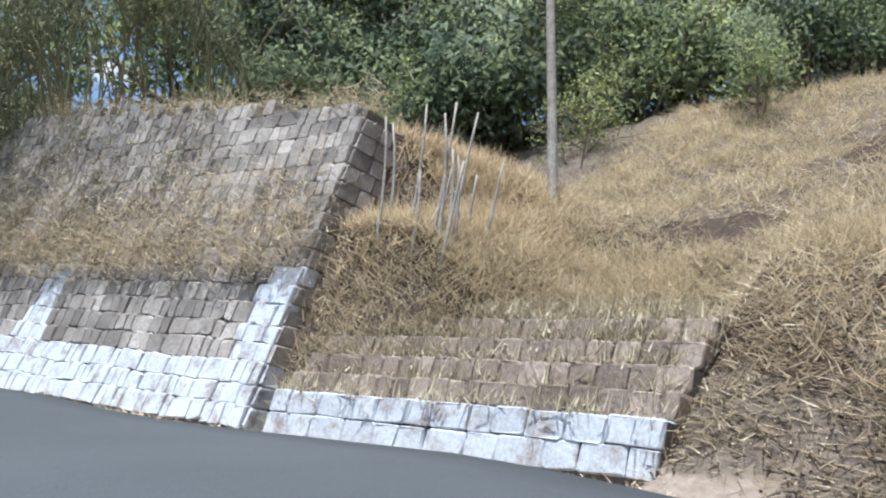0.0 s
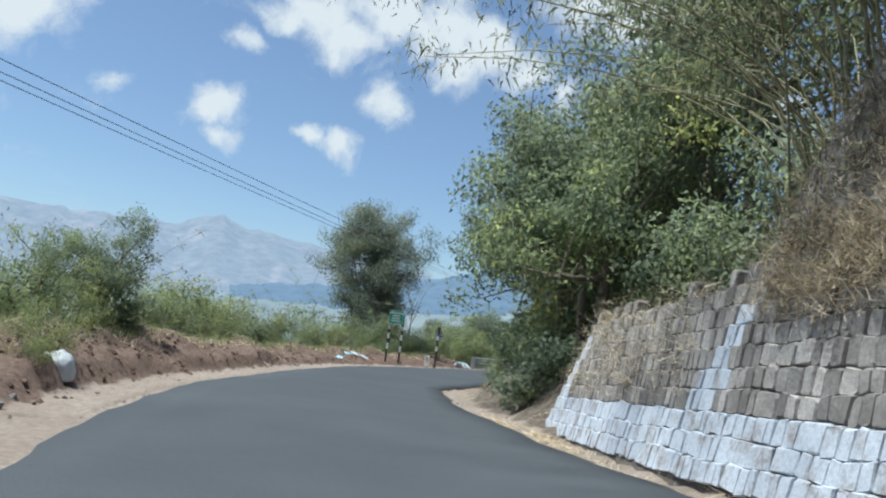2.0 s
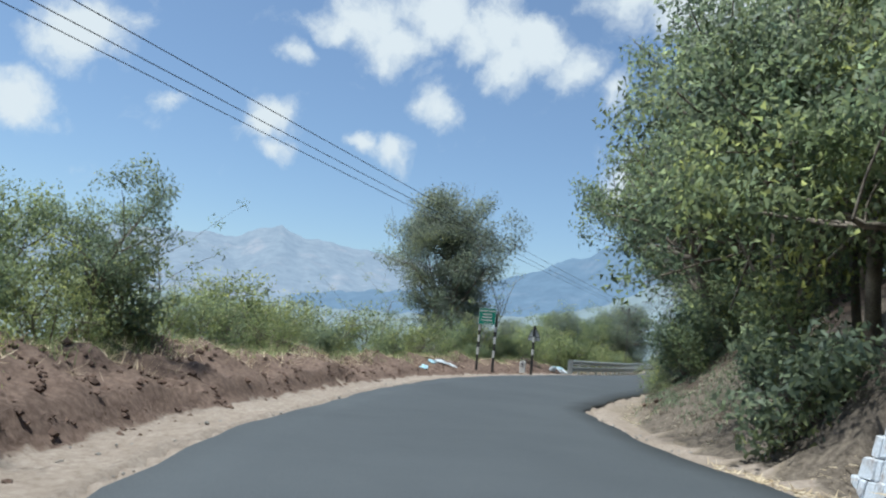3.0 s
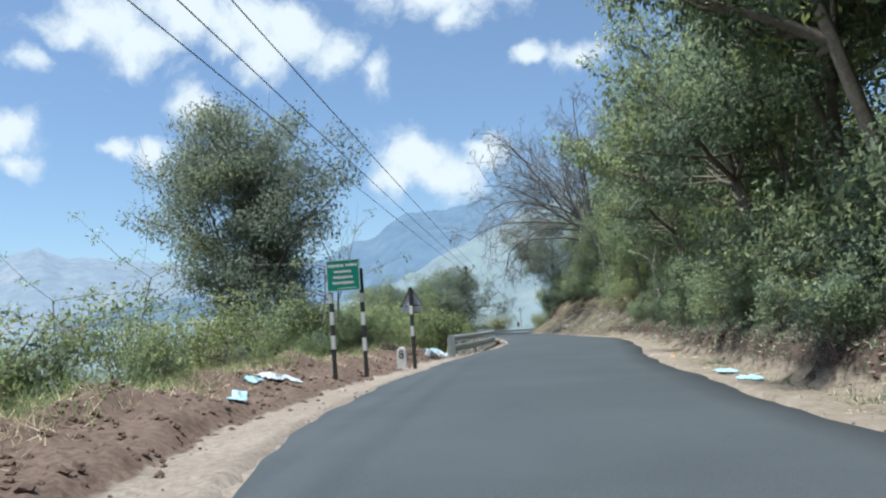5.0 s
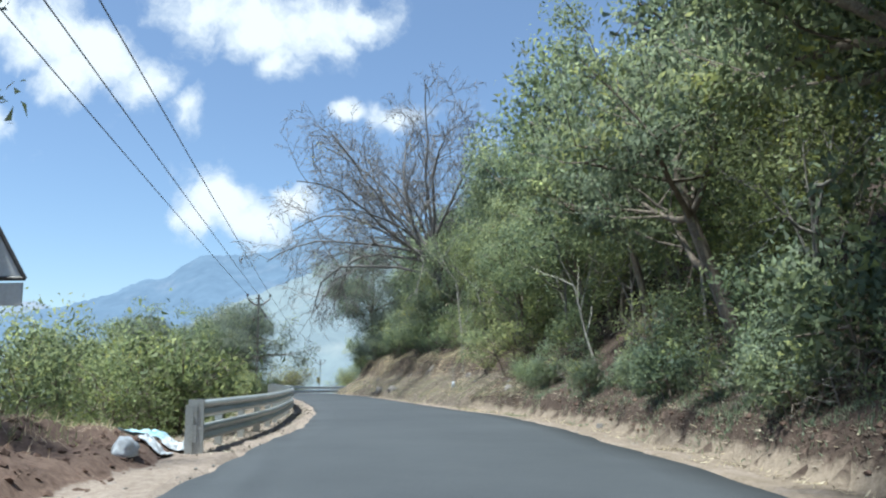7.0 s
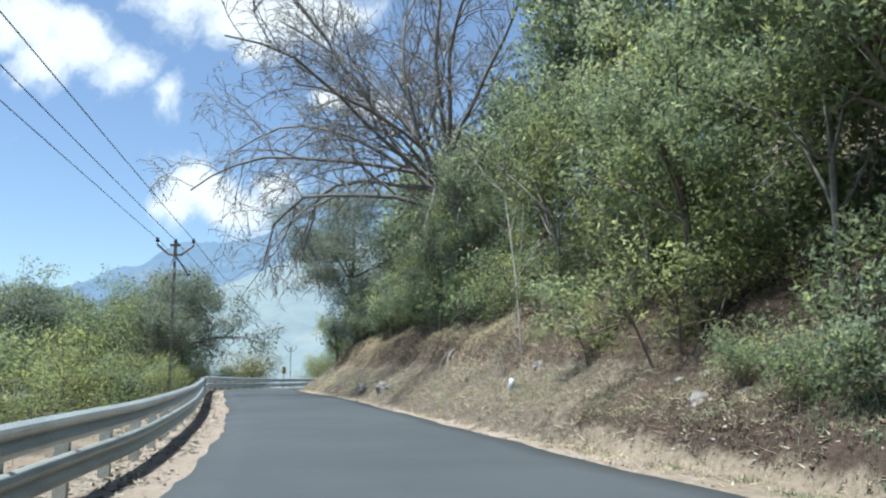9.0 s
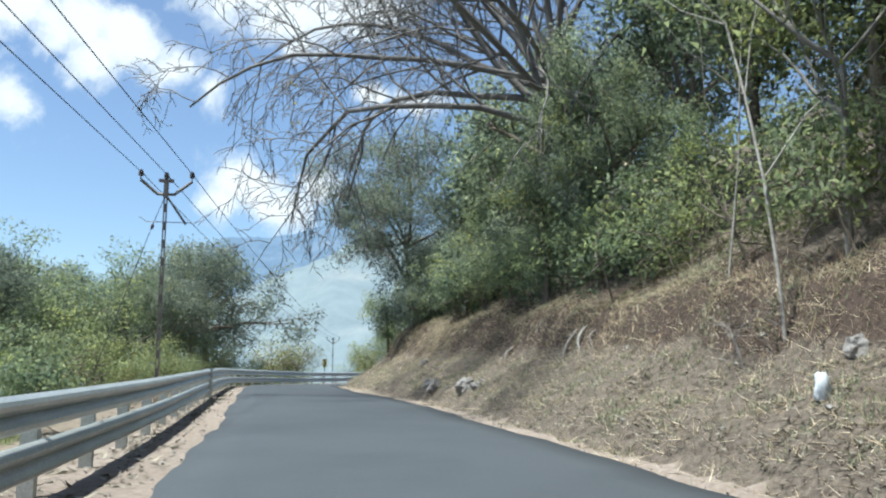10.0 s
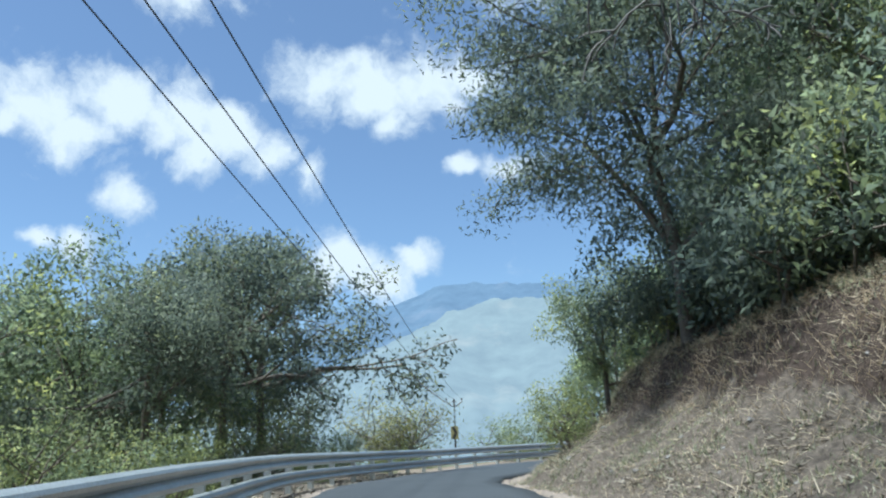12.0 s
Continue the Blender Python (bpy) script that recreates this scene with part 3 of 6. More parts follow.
def laid_strip(name, line, y0, y1, side, lo, hi, label):
    """A sheet of ground that follows the road's edge from lo to hi metres beside it."""
    keep = (line[:, 1] > y0) & (line[:, 1] < y1)
    i0, i1 = np.nonzero(keep)[0][[0, -1]]
    run = np.arange(i0, i1, 0.5)
    d = np.gradient(line[:, :2], axis=0)
    d /= np.linalg.norm(d, axis=1)[:, None]
    k0 = run.astype(int)
    t = (run - k0)[:, None]
    p = line[k0, :2] * (1 - t) + line[k0 + 1, :2] * t
    q = d[k0] * (1 - t) + d[k0 + 1] * t
    offs = np.linspace(lo, hi, int((hi - lo) / 0.16))
    x = p[:, 0:1] + q[:, 1:2] * offs * side
    y = p[:, 1:2] - q[:, 0:1] * offs * side
    z, shares = ground_shape(x.ravel(), y.ravel())
    z = z.reshape(x.shape) + 0.035 * fbm(x, y, 0.32, 1.0, 2) + 0.015
    z[:, 0] -= 0.12
    z[:, -1] -= 0.3
    z[0] -= 0.3
    z[-1] -= 0.3
    n, m = x.shape
    gi_ = np.arange(n * m).reshape(n, m)
    f = np.stack([gi_[:-1, :-1].ravel(), gi_[1:, :-1].ravel(), gi_[1:, 1:].ravel(), gi_[:-1, 1:].ravel()], 1)
    if side > 0:
        f = f[:, ::-1]
    me = bpy.data.meshes.new(name)
    me.from_pydata(np.stack([x.ravel(), y.ravel(), z.ravel()], 1).tolist(), [], f.tolist())
    me.materials.append(EARTH)
    me.polygons.foreach_set("use_smooth", np.ones(len(me.polygons), dtype=bool))
    for key, v in shares.items():
        me.attributes.new(key, "FLOAT", "POINT").data.foreach_set("value", np.clip(v, 0, 1).astype(np.float32))
    me.update()
    tagged(new(name, me), label, "ground", kind="structure")


for (name_, line_, a_, b_, s_, lo_, hi_), lab_ in zip(STRIPS, ("dark cut earth bank with leaf litter beside the road", "crumbly red-brown soil heaped along the road")):
    laid_strip(name_, line_, a_, b_, s_, lo_, hi_, lab_)

# the carriageway, a thin sheet with uneven edges
rv, rf = [], []
ACROSS = 9
pairs = []
for i, q in enumerate(RIGHT):
    k = int(np.argmin((LEFT[:, 0] - q[0]) ** 2 + (LEFT[:, 1] - q[1]) ** 2))
    pairs.append(max(k, pairs[-1]) if pairs else k)
soft_k = np.convolve(np.pad(np.array(pairs, dtype=float), 6, mode="edge"), np.ones(13) / 13, "valid")
for i, k in enumerate(soft_k):
    lo = min(int(k), len(LEFT) - 2)
    a, b = LEFT[lo] + (LEFT[lo + 1] - LEFT[lo]) * (k - lo), RIGHT[i]
    side = (b - a) / max(np.linalg.norm(b - a), 1e-6)
    ra = 0.05 * math.sin(k * 0.37) + 0.03 * math.sin(k * 1.3 + 1) + random.uniform(-0.025, 0.025)
    rb = 0.05 * math.sin(i * 0.41 + 2) + 0.03 * math.sin(i * 1.1) + random.uniform(-0.025, 0.025)
    a, b = a + side * ra, b + side * rb
    rv.append((a[0] - 0.02 * side[0], a[1] - 0.02 * side[1], a[2] - 0.10))
    for c in range(ACROSS):
        t = c / (ACROSS - 1)
        p = a + (b - a) * t
        rv.append((p[0], p[1], p[2] + 0.02 + 0.05 * (1 - (2 * t - 1) ** 2)))
    rv.append((b[0] + 0.02 * side[0], b[1] + 0.02 * side[1], b[2] - 0.10))
W = ACROSS + 2
for s in range(len(pairs) - 1):
    for c in range(W - 1):
        rf.append((s * W + c, s * W + c + 1, (s + 1) * W + c + 1, (s + 1) * W + c))
road = new("road", mesh_of("road", rv, rf, ASPHALT, smooth=True))
tagged(road, "smooth dark grey freshly laid asphalt hill road", "road", kind="structure")

# ---- far mountains ----


def ridge(name, label, line, far, foot, mat, seed):
    """A mountain range from its skyline: azimuth (from +y towards -x) and elevation in degrees."""
    az = np.arange(line[0][0], line[-1][0] + 0.01, 0.25)
    el = np.interp(az, [p[0] for p in line], [p[1] for p in line])
    rng = np.random.default_rng(int(seed))
    plain = el.copy()
    el = el + np.convolve(rng.normal(0, 0.11, len(az)), np.ones(3) / 3, "same") + 0.05 * np.sin(az * 2.3 + seed)
    rows = 16
    verts, faces = [], []
    for j in range(rows):
        t = j / (rows - 1)
        for i, a in enumerate(az):
            e = plain[i] + (el[i] - plain[i]) * t ** 8
            r = far * (1 - 0.42 * (1 - t) + 0.12 * (1 - t) * t * noise.noise((a * 0.25, t * 2.0, seed + 9)))
            top = far * math.tan(radians(e))
            z = foot + (top - foot) * t ** 1.35 + (1 - t) * t * far * 0.02 * (noise.noise((a * 0.30, t * 1.5, seed)) * 2 + noise.noise((a * 0.9, t * 4.0, seed + 5)))
            verts.append((-math.sin(radians(a)) * r - 40, math.cos(radians(a)) * r + 35, z))
    n = len(az)
    for j in range(rows - 1):
        for i in range(n - 1):
            faces.append((j * n + i, j * n + i + 1, (j + 1) * n + i + 1, (j + 1) * n + i))
    for i in range(n):
        a = radians(az[i])
        verts.append((-math.sin(a) * far * 1.25 - 40, math.cos(a) * far * 1.25 + 35, foot))
    k = rows * n
    for i in range(n - 1):
        faces.append(((rows - 1) * n + i, (rows - 1) * n + i + 1, k + i + 1, k + i))
    ob = new(name, mesh_of(name, verts, faces, mat, smooth=True))
    return tagged(ob, label, "mountain", kind="structure")


# each range's third value is its haze, painted as emitted colour
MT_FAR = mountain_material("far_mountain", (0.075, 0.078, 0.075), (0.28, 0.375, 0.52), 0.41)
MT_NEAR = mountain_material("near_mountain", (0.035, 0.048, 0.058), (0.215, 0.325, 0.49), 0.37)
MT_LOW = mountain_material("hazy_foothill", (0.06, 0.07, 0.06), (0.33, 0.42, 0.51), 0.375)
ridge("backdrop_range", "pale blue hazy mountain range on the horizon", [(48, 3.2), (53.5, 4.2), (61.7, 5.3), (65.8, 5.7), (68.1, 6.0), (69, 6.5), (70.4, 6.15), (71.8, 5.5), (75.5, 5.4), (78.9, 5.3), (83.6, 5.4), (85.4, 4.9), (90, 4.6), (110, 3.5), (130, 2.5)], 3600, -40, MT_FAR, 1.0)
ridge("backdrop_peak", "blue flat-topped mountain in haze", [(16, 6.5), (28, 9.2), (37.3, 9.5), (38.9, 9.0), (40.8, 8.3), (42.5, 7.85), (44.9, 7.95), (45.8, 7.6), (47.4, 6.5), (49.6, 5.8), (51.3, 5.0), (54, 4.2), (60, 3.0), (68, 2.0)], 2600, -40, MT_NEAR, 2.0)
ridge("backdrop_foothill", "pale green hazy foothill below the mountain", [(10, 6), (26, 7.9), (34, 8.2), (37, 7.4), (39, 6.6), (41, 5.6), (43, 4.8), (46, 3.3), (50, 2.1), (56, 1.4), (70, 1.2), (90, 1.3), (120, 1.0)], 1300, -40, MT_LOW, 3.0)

# ---- stone retaining wall ----
BATTER = 0.28
COURSE = 0.262


def wall_point(u, v, proud=0.0):
    """u along the foot from the near corner, v metres up, proud of the face."""
    p = FOOT_A + ALONG * u + OUT * (float(bulge(u)) - BATTER * v + proud)
    return Vector((p.x, p.y, p.z + v))


def wall_end(v):
    return 12.4 - 0.40 * v


def low_end(v):
    return 20.65 - 0.62 * v


def wall_top(u):
    return 4.6 + 0.1 * u


def stone_shape(q0, q1, q2, q3, out, depth, rng, tight=False):
    """A rough block with clipped corners: its face, a worn rim, and its sides inwards along -out."""
    c = (q0 + q1 + q2 + q3) / 4
    q = (q0, q1, q2, q3)
    lump = rng.uniform(0.0, 0.018)
    rim, face, back = [], [], []
    for k in range(4):
        a, b = q[k - 1], q[(k + 1) % 4]
        for other in (a, b):
            j = q[k] + (other - q[k]) * rng.uniform(0.03, 0.10 if tight else 0.2)
            j = j + (c - j) * rng.uniform(0.0, 0.01 if tight else 0.035)
            rim.append(j - out * (0.002 if tight else 0.01))
            face.append(j + (c - j) * rng.uniform(0.05, 0.13) + out * (rng.uniform(0.0, 0.014) + lump))
            back.append(j - out * depth)
    v = [tuple(p) for p in face + rim + back]
    f = [tuple(range(8))]
    for k in range(8):
        n = (k + 1) % 8
        f.append((k, 8 + k, 8 + n, n))
        f.append((8 + k, 16 + k, 16 + n, 8 + n))
    return v, f


srng = random.Random(11)
stone_wall = empty("stone_wall", Matrix.Translation(FOOT_A), "battered grey rubble retaining wall with whitewashed foot and piers", "wall", kind="structure")
stone_wall.matrix_world = Matrix.Identity(4)
near_stones, far_stones = [], ([], [], [])


def is_white(u, v, rng):
    if v < 0.72:
        return True
    if v > 2.0:
        return False
    grow = 0.28 * max(0.0, 1 - v / 1.5)
    for c, half in ((0.28 + 0.1 * v, 0.30), (5.45 - 0.02 * v, 0.27), (wall_end(v) - 0.25, 0.30), (low_end(v) - 0.3, 0.28)):
        if abs(u - c) < half + grow + rng.uniform(-0.04, 0.06):
            return True
    return False


def lay(u_from, u_to, top):
    rows = int(6.2 / COURSE)
    for r in range(rows):
        v0, v1 = r * COURSE, (r + 1) * COURSE
        vm = (v0 + v1) / 2
        u, e = u_from(vm), u_to(vm)
        while u < e - 0.08:
            w = min(srng.uniform(0.13, 0.27) if srng.random() < 0.8 else srng.uniform(0.28, 0.44), e - u)
            if e - u - w < 0.12:
                w = e - u
            if vm < top(u + w / 2) + srng.uniform(-0.1, 0.1):
                a, b = srng.uniform(-0.02, 0.014), srng.uniform(-0.02, 0.014)
                def wave(uu, rr):
                    return 0.05 * noise.noise((uu * 0.9, rr * 0.7, 3.0)) + 0.025 * noise.noise((uu * 3.1, rr * 1.3, 8.0))
                out_ = srng.uniform(-0.008, 0.010)
                white = is_white(u + w / 2, vm, srng)
                top_in = BATTER * COURSE * srng.uniform(0.45, 0.75) * (0.45 if white else 1)
                low_a, low_b = v0 + wave(u, r) + a, v0 + wave(u + w, r) + b
                q = [wall_point(u, low_a, out_), wall_point(u + w, low_b, out_), wall_point(u + w + srng.uniform(-0.03, 0.012), v1 + wave(u + w, r + 1) + b, out_ + top_in), wall_point(u + srng.uniform(-0.012, 0.03), v1 + wave(u, r + 1) + a, out_ + top_in)]
                shape = stone_shape(*[q[k] for k in (1, 0, 3, 2)], OUT, 0.17, srng, white)
                if vm < 2.05 and u + w < 7.6 and len(near_stones) < 235:
                    near_stones.append((shape, white))
                else:
                    k = len(far_stones[0])
                    far_stones[0].extend(shape[0])
                    far_stones[1].extend(tuple(i + k for i in f) for f in shape[1])
                    far_stones[2].extend([1 if white else 0] * len(shape[1]))
            u += w


lay(lambda v: 0.11 * v, wall_end, wall_top)
lay(lambda v: wall_end(v) + 0.03, low_end, lambda u: 2.45)


def wall_core():
    """The mortared mass behind the blocks, with its end faces."""
    verts, faces = [], []
    us = [0.0, 2, 4, 6, 8, 10, 12.4, 14, 16, 18, 20.65]
    for i, u in enumerate(us):
        h = wall_top(u) - 0.02 if u < 11 else 2.4
        k = 0.11 if u == 0 else (0.0 if u < 10 else (-0.40 if u == 12.4 else -0.62 if u > 20 else 0.0))
        uu = min(u, 9.9) if (h > 3 and u > 9) else u
        a, b = wall_point(u + 0.02 * (i == 0), -0.3, -0.022), wall_point(uu + k * h, h, -0.022)
        verts += [a, b, b - OUT * 0.55, a - OUT * 0.85]
    n = len(us)
    for i in range(n - 1):
        o, p = 4 * i, 4 * i + 4
        faces += [(o, o + 1, p + 1, p), (o + 1, o + 2, p + 2, p + 1), (o + 2, o + 3, p + 3, p + 2)]
    faces += [(0, 3, 2, 1), (4 * n - 4, 4 * n - 3, 4 * n - 2, 4 * n - 1)]
    return verts, faces


part("wall_core", wall_core(), MORTAR, stone_wall)

# the near end of the wall: its return face, running back into the slope
end_v, end_f, end_w = [], [], []
BACKDIR = (-OUT)
for r in range(int(4.55 / COURSE)):
    v0, v1 = r * COURSE, (r + 1) * COURSE
    start = 0.02
    length = max(0.4, 1.3 - 0.05 * r)
    s = start
    while s < length:
        w = srng.uniform(0.24, 0.42)
        base0, base1 = wall_point(0.11 * v0, v0), wall_point(0.11 * v1, v1)
        q = [base0 + BACKDIR * s, base0 + BACKDIR * (s + w), base1 + BACKDIR * (s + w), base1 + BACKDIR * s]
        shape = stone_shape(*q, -ALONG.normalized(), 0.10, srng)
        k = len(end_v)
        end_v += shape[0]
        end_f += [tuple(i + k for i in f) for f in shape[1]]
        end_w += [1 if (v0 < 1.9 and s < 0.25 and srng.random() < 0.6) or (v0 < 0.5 and srng.random() < 0.5) else 0] * len(shape[1])
        s += w
end_face = new("end_face", mesh_of("end_face", end_v, end_f, [STONE, WHITEWASH], end_w))
end_face.parent = stone_wall
tagged(end_face, kind="stuff")
ec = [wall_point(0.02 + 0.11 * v, v, -0.04) for v in (-0.3, 4.5)]
part("end_core", ([ec[0], ec[0] + BACKDIR * 2.0, ec[1] + BACKDIR * 1.0, ec[1]] + [p + ALONG * 0.3 for p in (ec[0], ec[0] + BACKDIR * 2.0, ec[1] + BACKDIR * 1.0, ec[1])],
                  [(0, 1, 2, 3), (7, 6, 5, 4), (0, 4, 5, 1), (1, 5, 6, 2), (2, 6, 7, 3), (3, 7, 4, 0)]), MORTAR, stone_wall)

rest = new("upper_stonework", mesh_of("upper_stonework", far_stones[0], far_stones[1], [STONE, WHITEWASH], far_stones[2]))
rest.parent = stone_wall
tagged(rest, "rough grey blocks of the upper and farther courses", kind="stuff")

# ---- low stepped wall beside it ----
STEP_A, STEP_B = Vector((-5.25, 13.42, -0.2)), Vector((-1.37, 11.05, 0.2))
SALONG = STEP_B - STEP_A
STEP_LEN = SALONG.length
SALONG.normalize()
SOUT = Vector((-0.522, -0.853, 0)).normalized()
step_wall = empty("stepped_wall", Matrix.Identity(4), "low stepped brown rubble wall with whitewashed foot and dry grass on its ledges", "wall", kind="structure")
step_stones = []
sv, sf = [], []
for r in range(6):
    setback = 0.02 * r if r < 2 else 0.04 + 0.2 * (r - 1)
    h0, h1 = 0.25 * r, 0.25 * (r + 1)
    u = 0.0
    end = STEP_LEN - (0.0 if r < 6 else 0.25)
    while u < end - 0.06:
        w = min(srng.uniform(0.24, 0.5) if r < 2 else srng.uniform(0.18, 0.34), end - u)
        if end - u - w < 0.12:
            w = end - u
        def sp(uu, hh):
            p = STEP_A + SALONG * uu - SOUT * (setback + 0.06 * (hh - h0))
            return Vector((p.x, p.y, p.z + hh))
        a, b = srng.uniform(-0.012, 0.012), srng.uniform(-0.012, 0.012)
        q = [sp(u, h0 + a), sp(u + w, h0 + b), sp(u + w + srng.uniform(-0.02, 0.02), h1 + b), sp(u + srng.uniform(-0.02, 0.02), h1 + a)]
        step_stones.append((stone_shape(*q, SOUT, 0.26, srng, r < 2), r < 2))
        u += w
    c = [STEP_A + SALONG * t - SOUT * (setback + o) for t in (0.0, end) for o in (0.04, 0.75)]
    lo, hi = h0 - (0.3 if r == 0 else 0), h1 - 0.02
    k = len(sv)
    sv += [(p.x, p.y, p.z + z) for z in (lo, hi) for p in (c[0], c[2], c[3], c[1])]
    sf += [tuple(i + k for i in f) for f in ((0, 1, 5, 4), (1, 2, 6, 5), (2, 3, 7, 6), (3, 0, 4, 7), (4, 5, 6, 7))]
part("wall_core", (sv, sf), MORTAR, step_wall)

# ---- crash barrier ----


def offset_line(line, dist):
    p = line[:, :2]
    d = np.gradient(p, axis=0)
    d /= np.linalg.norm(d, axis=1)[:, None]
    out = line.copy()
    out[:, 0] += -d[:, 1] * dist
    out[:, 1] += d[:, 0] * dist
    return out, d


RAIL_LINE, RAIL_DIR = offset_line(LEFT, 0.95)
rail_from = int(np.argmin(np.abs(LEFT[:, 1] - 50.3)))
rail_to = len(LEFT) - 14
WAVE = [(0.0, 0.155), (0.055, 0.120), (0.075, 0.085), (0.055, 0.045), (0.0, 0.0), (0.055, -0.045), (0.075, -0.085), (0.055, -0.120), (0.0, -0.155)]


def beam(idx, centre):
    """A corrugated beam along the barrier's line; its waves bulge towards the road."""
    verts, faces = [], []
    n = len(WAVE)
    for thick in (0.0, -0.012):
        for i in idx:
            q, d = RAIL_LINE[i], RAIL_DIR[i]
            for o, h in WAVE:
                verts.append((q[0] + d[1] * (o + thick), q[1] - d[0] * (o + thick), q[2] + centre + h))
    m = len(idx) * n
    for i in range(len(idx) - 1):
        for k in range(n - 1):
            a = i * n + k
            faces.append((a, a + n, a + n + 1, a + 1))
            faces.append((m + a, m + a + 1, m + a + n + 1, m + a + n))
    for i in range(len(idx) - 1):
        for k in (0, n - 1):
            a = i * n + k
            faces.append((a, a + n, m + a + n, m + a))
    for i in (0, len(idx) - 1):
        for k in range(n - 1):
            a = i * n + k
            faces.append((a, a + 1, m + a + 1, m + a))
    return verts, faces


joint = int(np.argmin(np.abs(LEFT[:, 1] - 84.6)))
for first, last in ((rail_from, joint), (joint + 1, rail_to)):
    barrier = empty("crash_barrier", Matrix.Identity(4), "galvanised steel double-beam crash barrier along the valley edge", "guardrail", "crash barriers by the road")
    i = first
    while i < last - 1:
        j = min(i + 8, last)
        piece = list(range(i, j + 1))
        part("upper_beam", beam(piece, 0.70), GALV, barrier)
        part("lower_beam", beam(piece, 0.29), GALV, barrier)
        i = j
    for i in range(first, last + 1, 4):
        q, d = RAIL_LINE[i], RAIL_DIR[i]
        m = Matrix(((d[0], -d[1], 0, q[0]), (d[1], d[0], 0, q[1]), (0, 0, 1, q[2]), (0, 0, 0, 1)))
        v, f = join(box(-0.055, 0.055, 0.06, 0.075, -0.45, 0.78), box(-0.055, -0.043, 0.075, 0.2, -0.45, 0.78), box(0.043, 0.055, 0.075, 0.2, -0.45, 0.78), box(-0.05, 0.05, 0.0, 0.06, 0.57, 0.80), box(-0.05, 0.05, 0.0, 0.06, 0.14, 0.44))
        part("post", ([tuple(m @ Vector(p)) for p in v], f), GALV, barrier)
    for e in (first, last):
        q, d = RAIL_LINE[e], RAIL_DIR[e]
        m = Matrix(((d[0], -d[1], 0, q[0]), (d[1], d[0], 0, q[1]), (0, 0, 1, q[2]), (0, 0, 0, 1)))
        v, f = box(-0.03, 0.03, -0.11, 0.16, -0.3, 0.87, 0.008)
        part("end_post", ([tuple(m @ Vector(p)) for p in v], f), GALV, barrier)

# ---- road signs ----


def banded_post(parent, x, z0, z1, bands, half=0.045):
    """A square post painted in black and white lengths."""
    post = part("post", box(x - half, x + half, -half, half, z0, z1, 0.006), BLACK_PAINT, parent, "square post painted black with white bands")
    for a, b in bands:
        part("white_band", box(x - half - 0.003, x + half + 0.003, -half - 0.003, half + 0.003, a, b, 0.003), WHITE_PAINT, post)
    return post


def text_mesh(body, size, depth=0.003):
    cu = bpy.data.curves.new("writing", "FONT")
    cu.body, cu.size, cu.extrude, cu.align_x, cu.align_y = body, size, depth, "CENTER", "CENTER"
    tmp = bpy.data.objects.new("writing", cu)
    scene.collection.objects.link(tmp)
    me = bpy.data.meshes.new_from_object(tmp)
    bpy.data.objects.remove(tmp)
    return me


def facing(x, y, z, nx, ny):
    """A pose whose -y looks along (nx, ny)."""
    return Matrix.Translation((x, y, z)) @ Matrix.Rotation(math.atan2(nx, -ny), 4, "Z")


sx, sy = -48.83, 37.17
board = empty("direction_sign", facing(sx, sy, -0.88, 0.55, -0.84), "green information board with white writing on two banded posts", "sign")
for x, top, bands in ((-0.40, 1.78, ((0.38, 0.72), (0.98, 1.30), (1.52, 1.76))), (0.40, 2.34, ((0.30, 0.62), (0.93, 1.25), (1.50, 1.72)))):
    banded_post(board, x, -0.35, top, bands)
panel = part("board", box(-0.46, 0.40, -0.085, -0.06, 1.80, 2.58, 0.006), GREEN_SIGN, board, "green painted board with thin white border")
bv = join(box(-0.455, 0.395, -0.089, -0.085, 1.805, 1.822), box(-0.455, 0.395, -0.089, -0.085, 2.558, 2.575), box(-0.455, -0.438, -0.089, -0.085, 1.822, 2.558), box(0.378, 0.395, -0.089, -0.085, 1.822, 2.558))
part("border", bv, WHITE_PAINT, panel)
bar_rng = random.Random(4)
for zc, words in ((2.44, (0.40, 0.30)), (2.29, (0.46,)), (2.15, (0.50,)), (2.01, (0.56,))):
    total = sum(words) + 0.05 * (len(words) - 1)
    x = -0.03 - total / 2
    for w in words:
        e = x + w
        while x < e - 0.02:
            g = min(bar_rng.uniform(0.03, 0.07), e - x)
            part("writing_bar", box(x, x + g * 0.86, -0.088, -0.085, zc - bar_rng.uniform(0.028, 0.04), zc + bar_rng.uniform(0.022, 0.038)), WHITE_PAINT, panel)
            x += g
        x += 0.05
part("writing_bar", box(-0.18, 0.30, -0.088, -0.085, 1.865, 1.882), WHITE_PAINT, panel)

tri = empty("warning_sign", facing(-51.99, 42.54, -1.2, 0.45, -0.89), "back of triangular warning sign on a black and white banded post", "sign")
banded_post(tri, 0, -0.3, 2.38, ((0.83, 1.14), (1.52, 1.80)), 0.05)
tv = [(-0.36, 0.055, 1.80), (0.36, 0.055, 1.80), (0, 0.055, 2.40), (-0.36, 0.075, 1.80), (0.36, 0.075, 1.80), (0, 0.075, 2.40)]
tf = [(0, 1, 2), (5, 4, 3), (0, 3, 4, 1), (1, 4, 5, 2), (2, 5, 3, 0)]
plate = part("plate", (tv, tf), SIGN_BACK, tri, "bare grey back of a triangular plate")
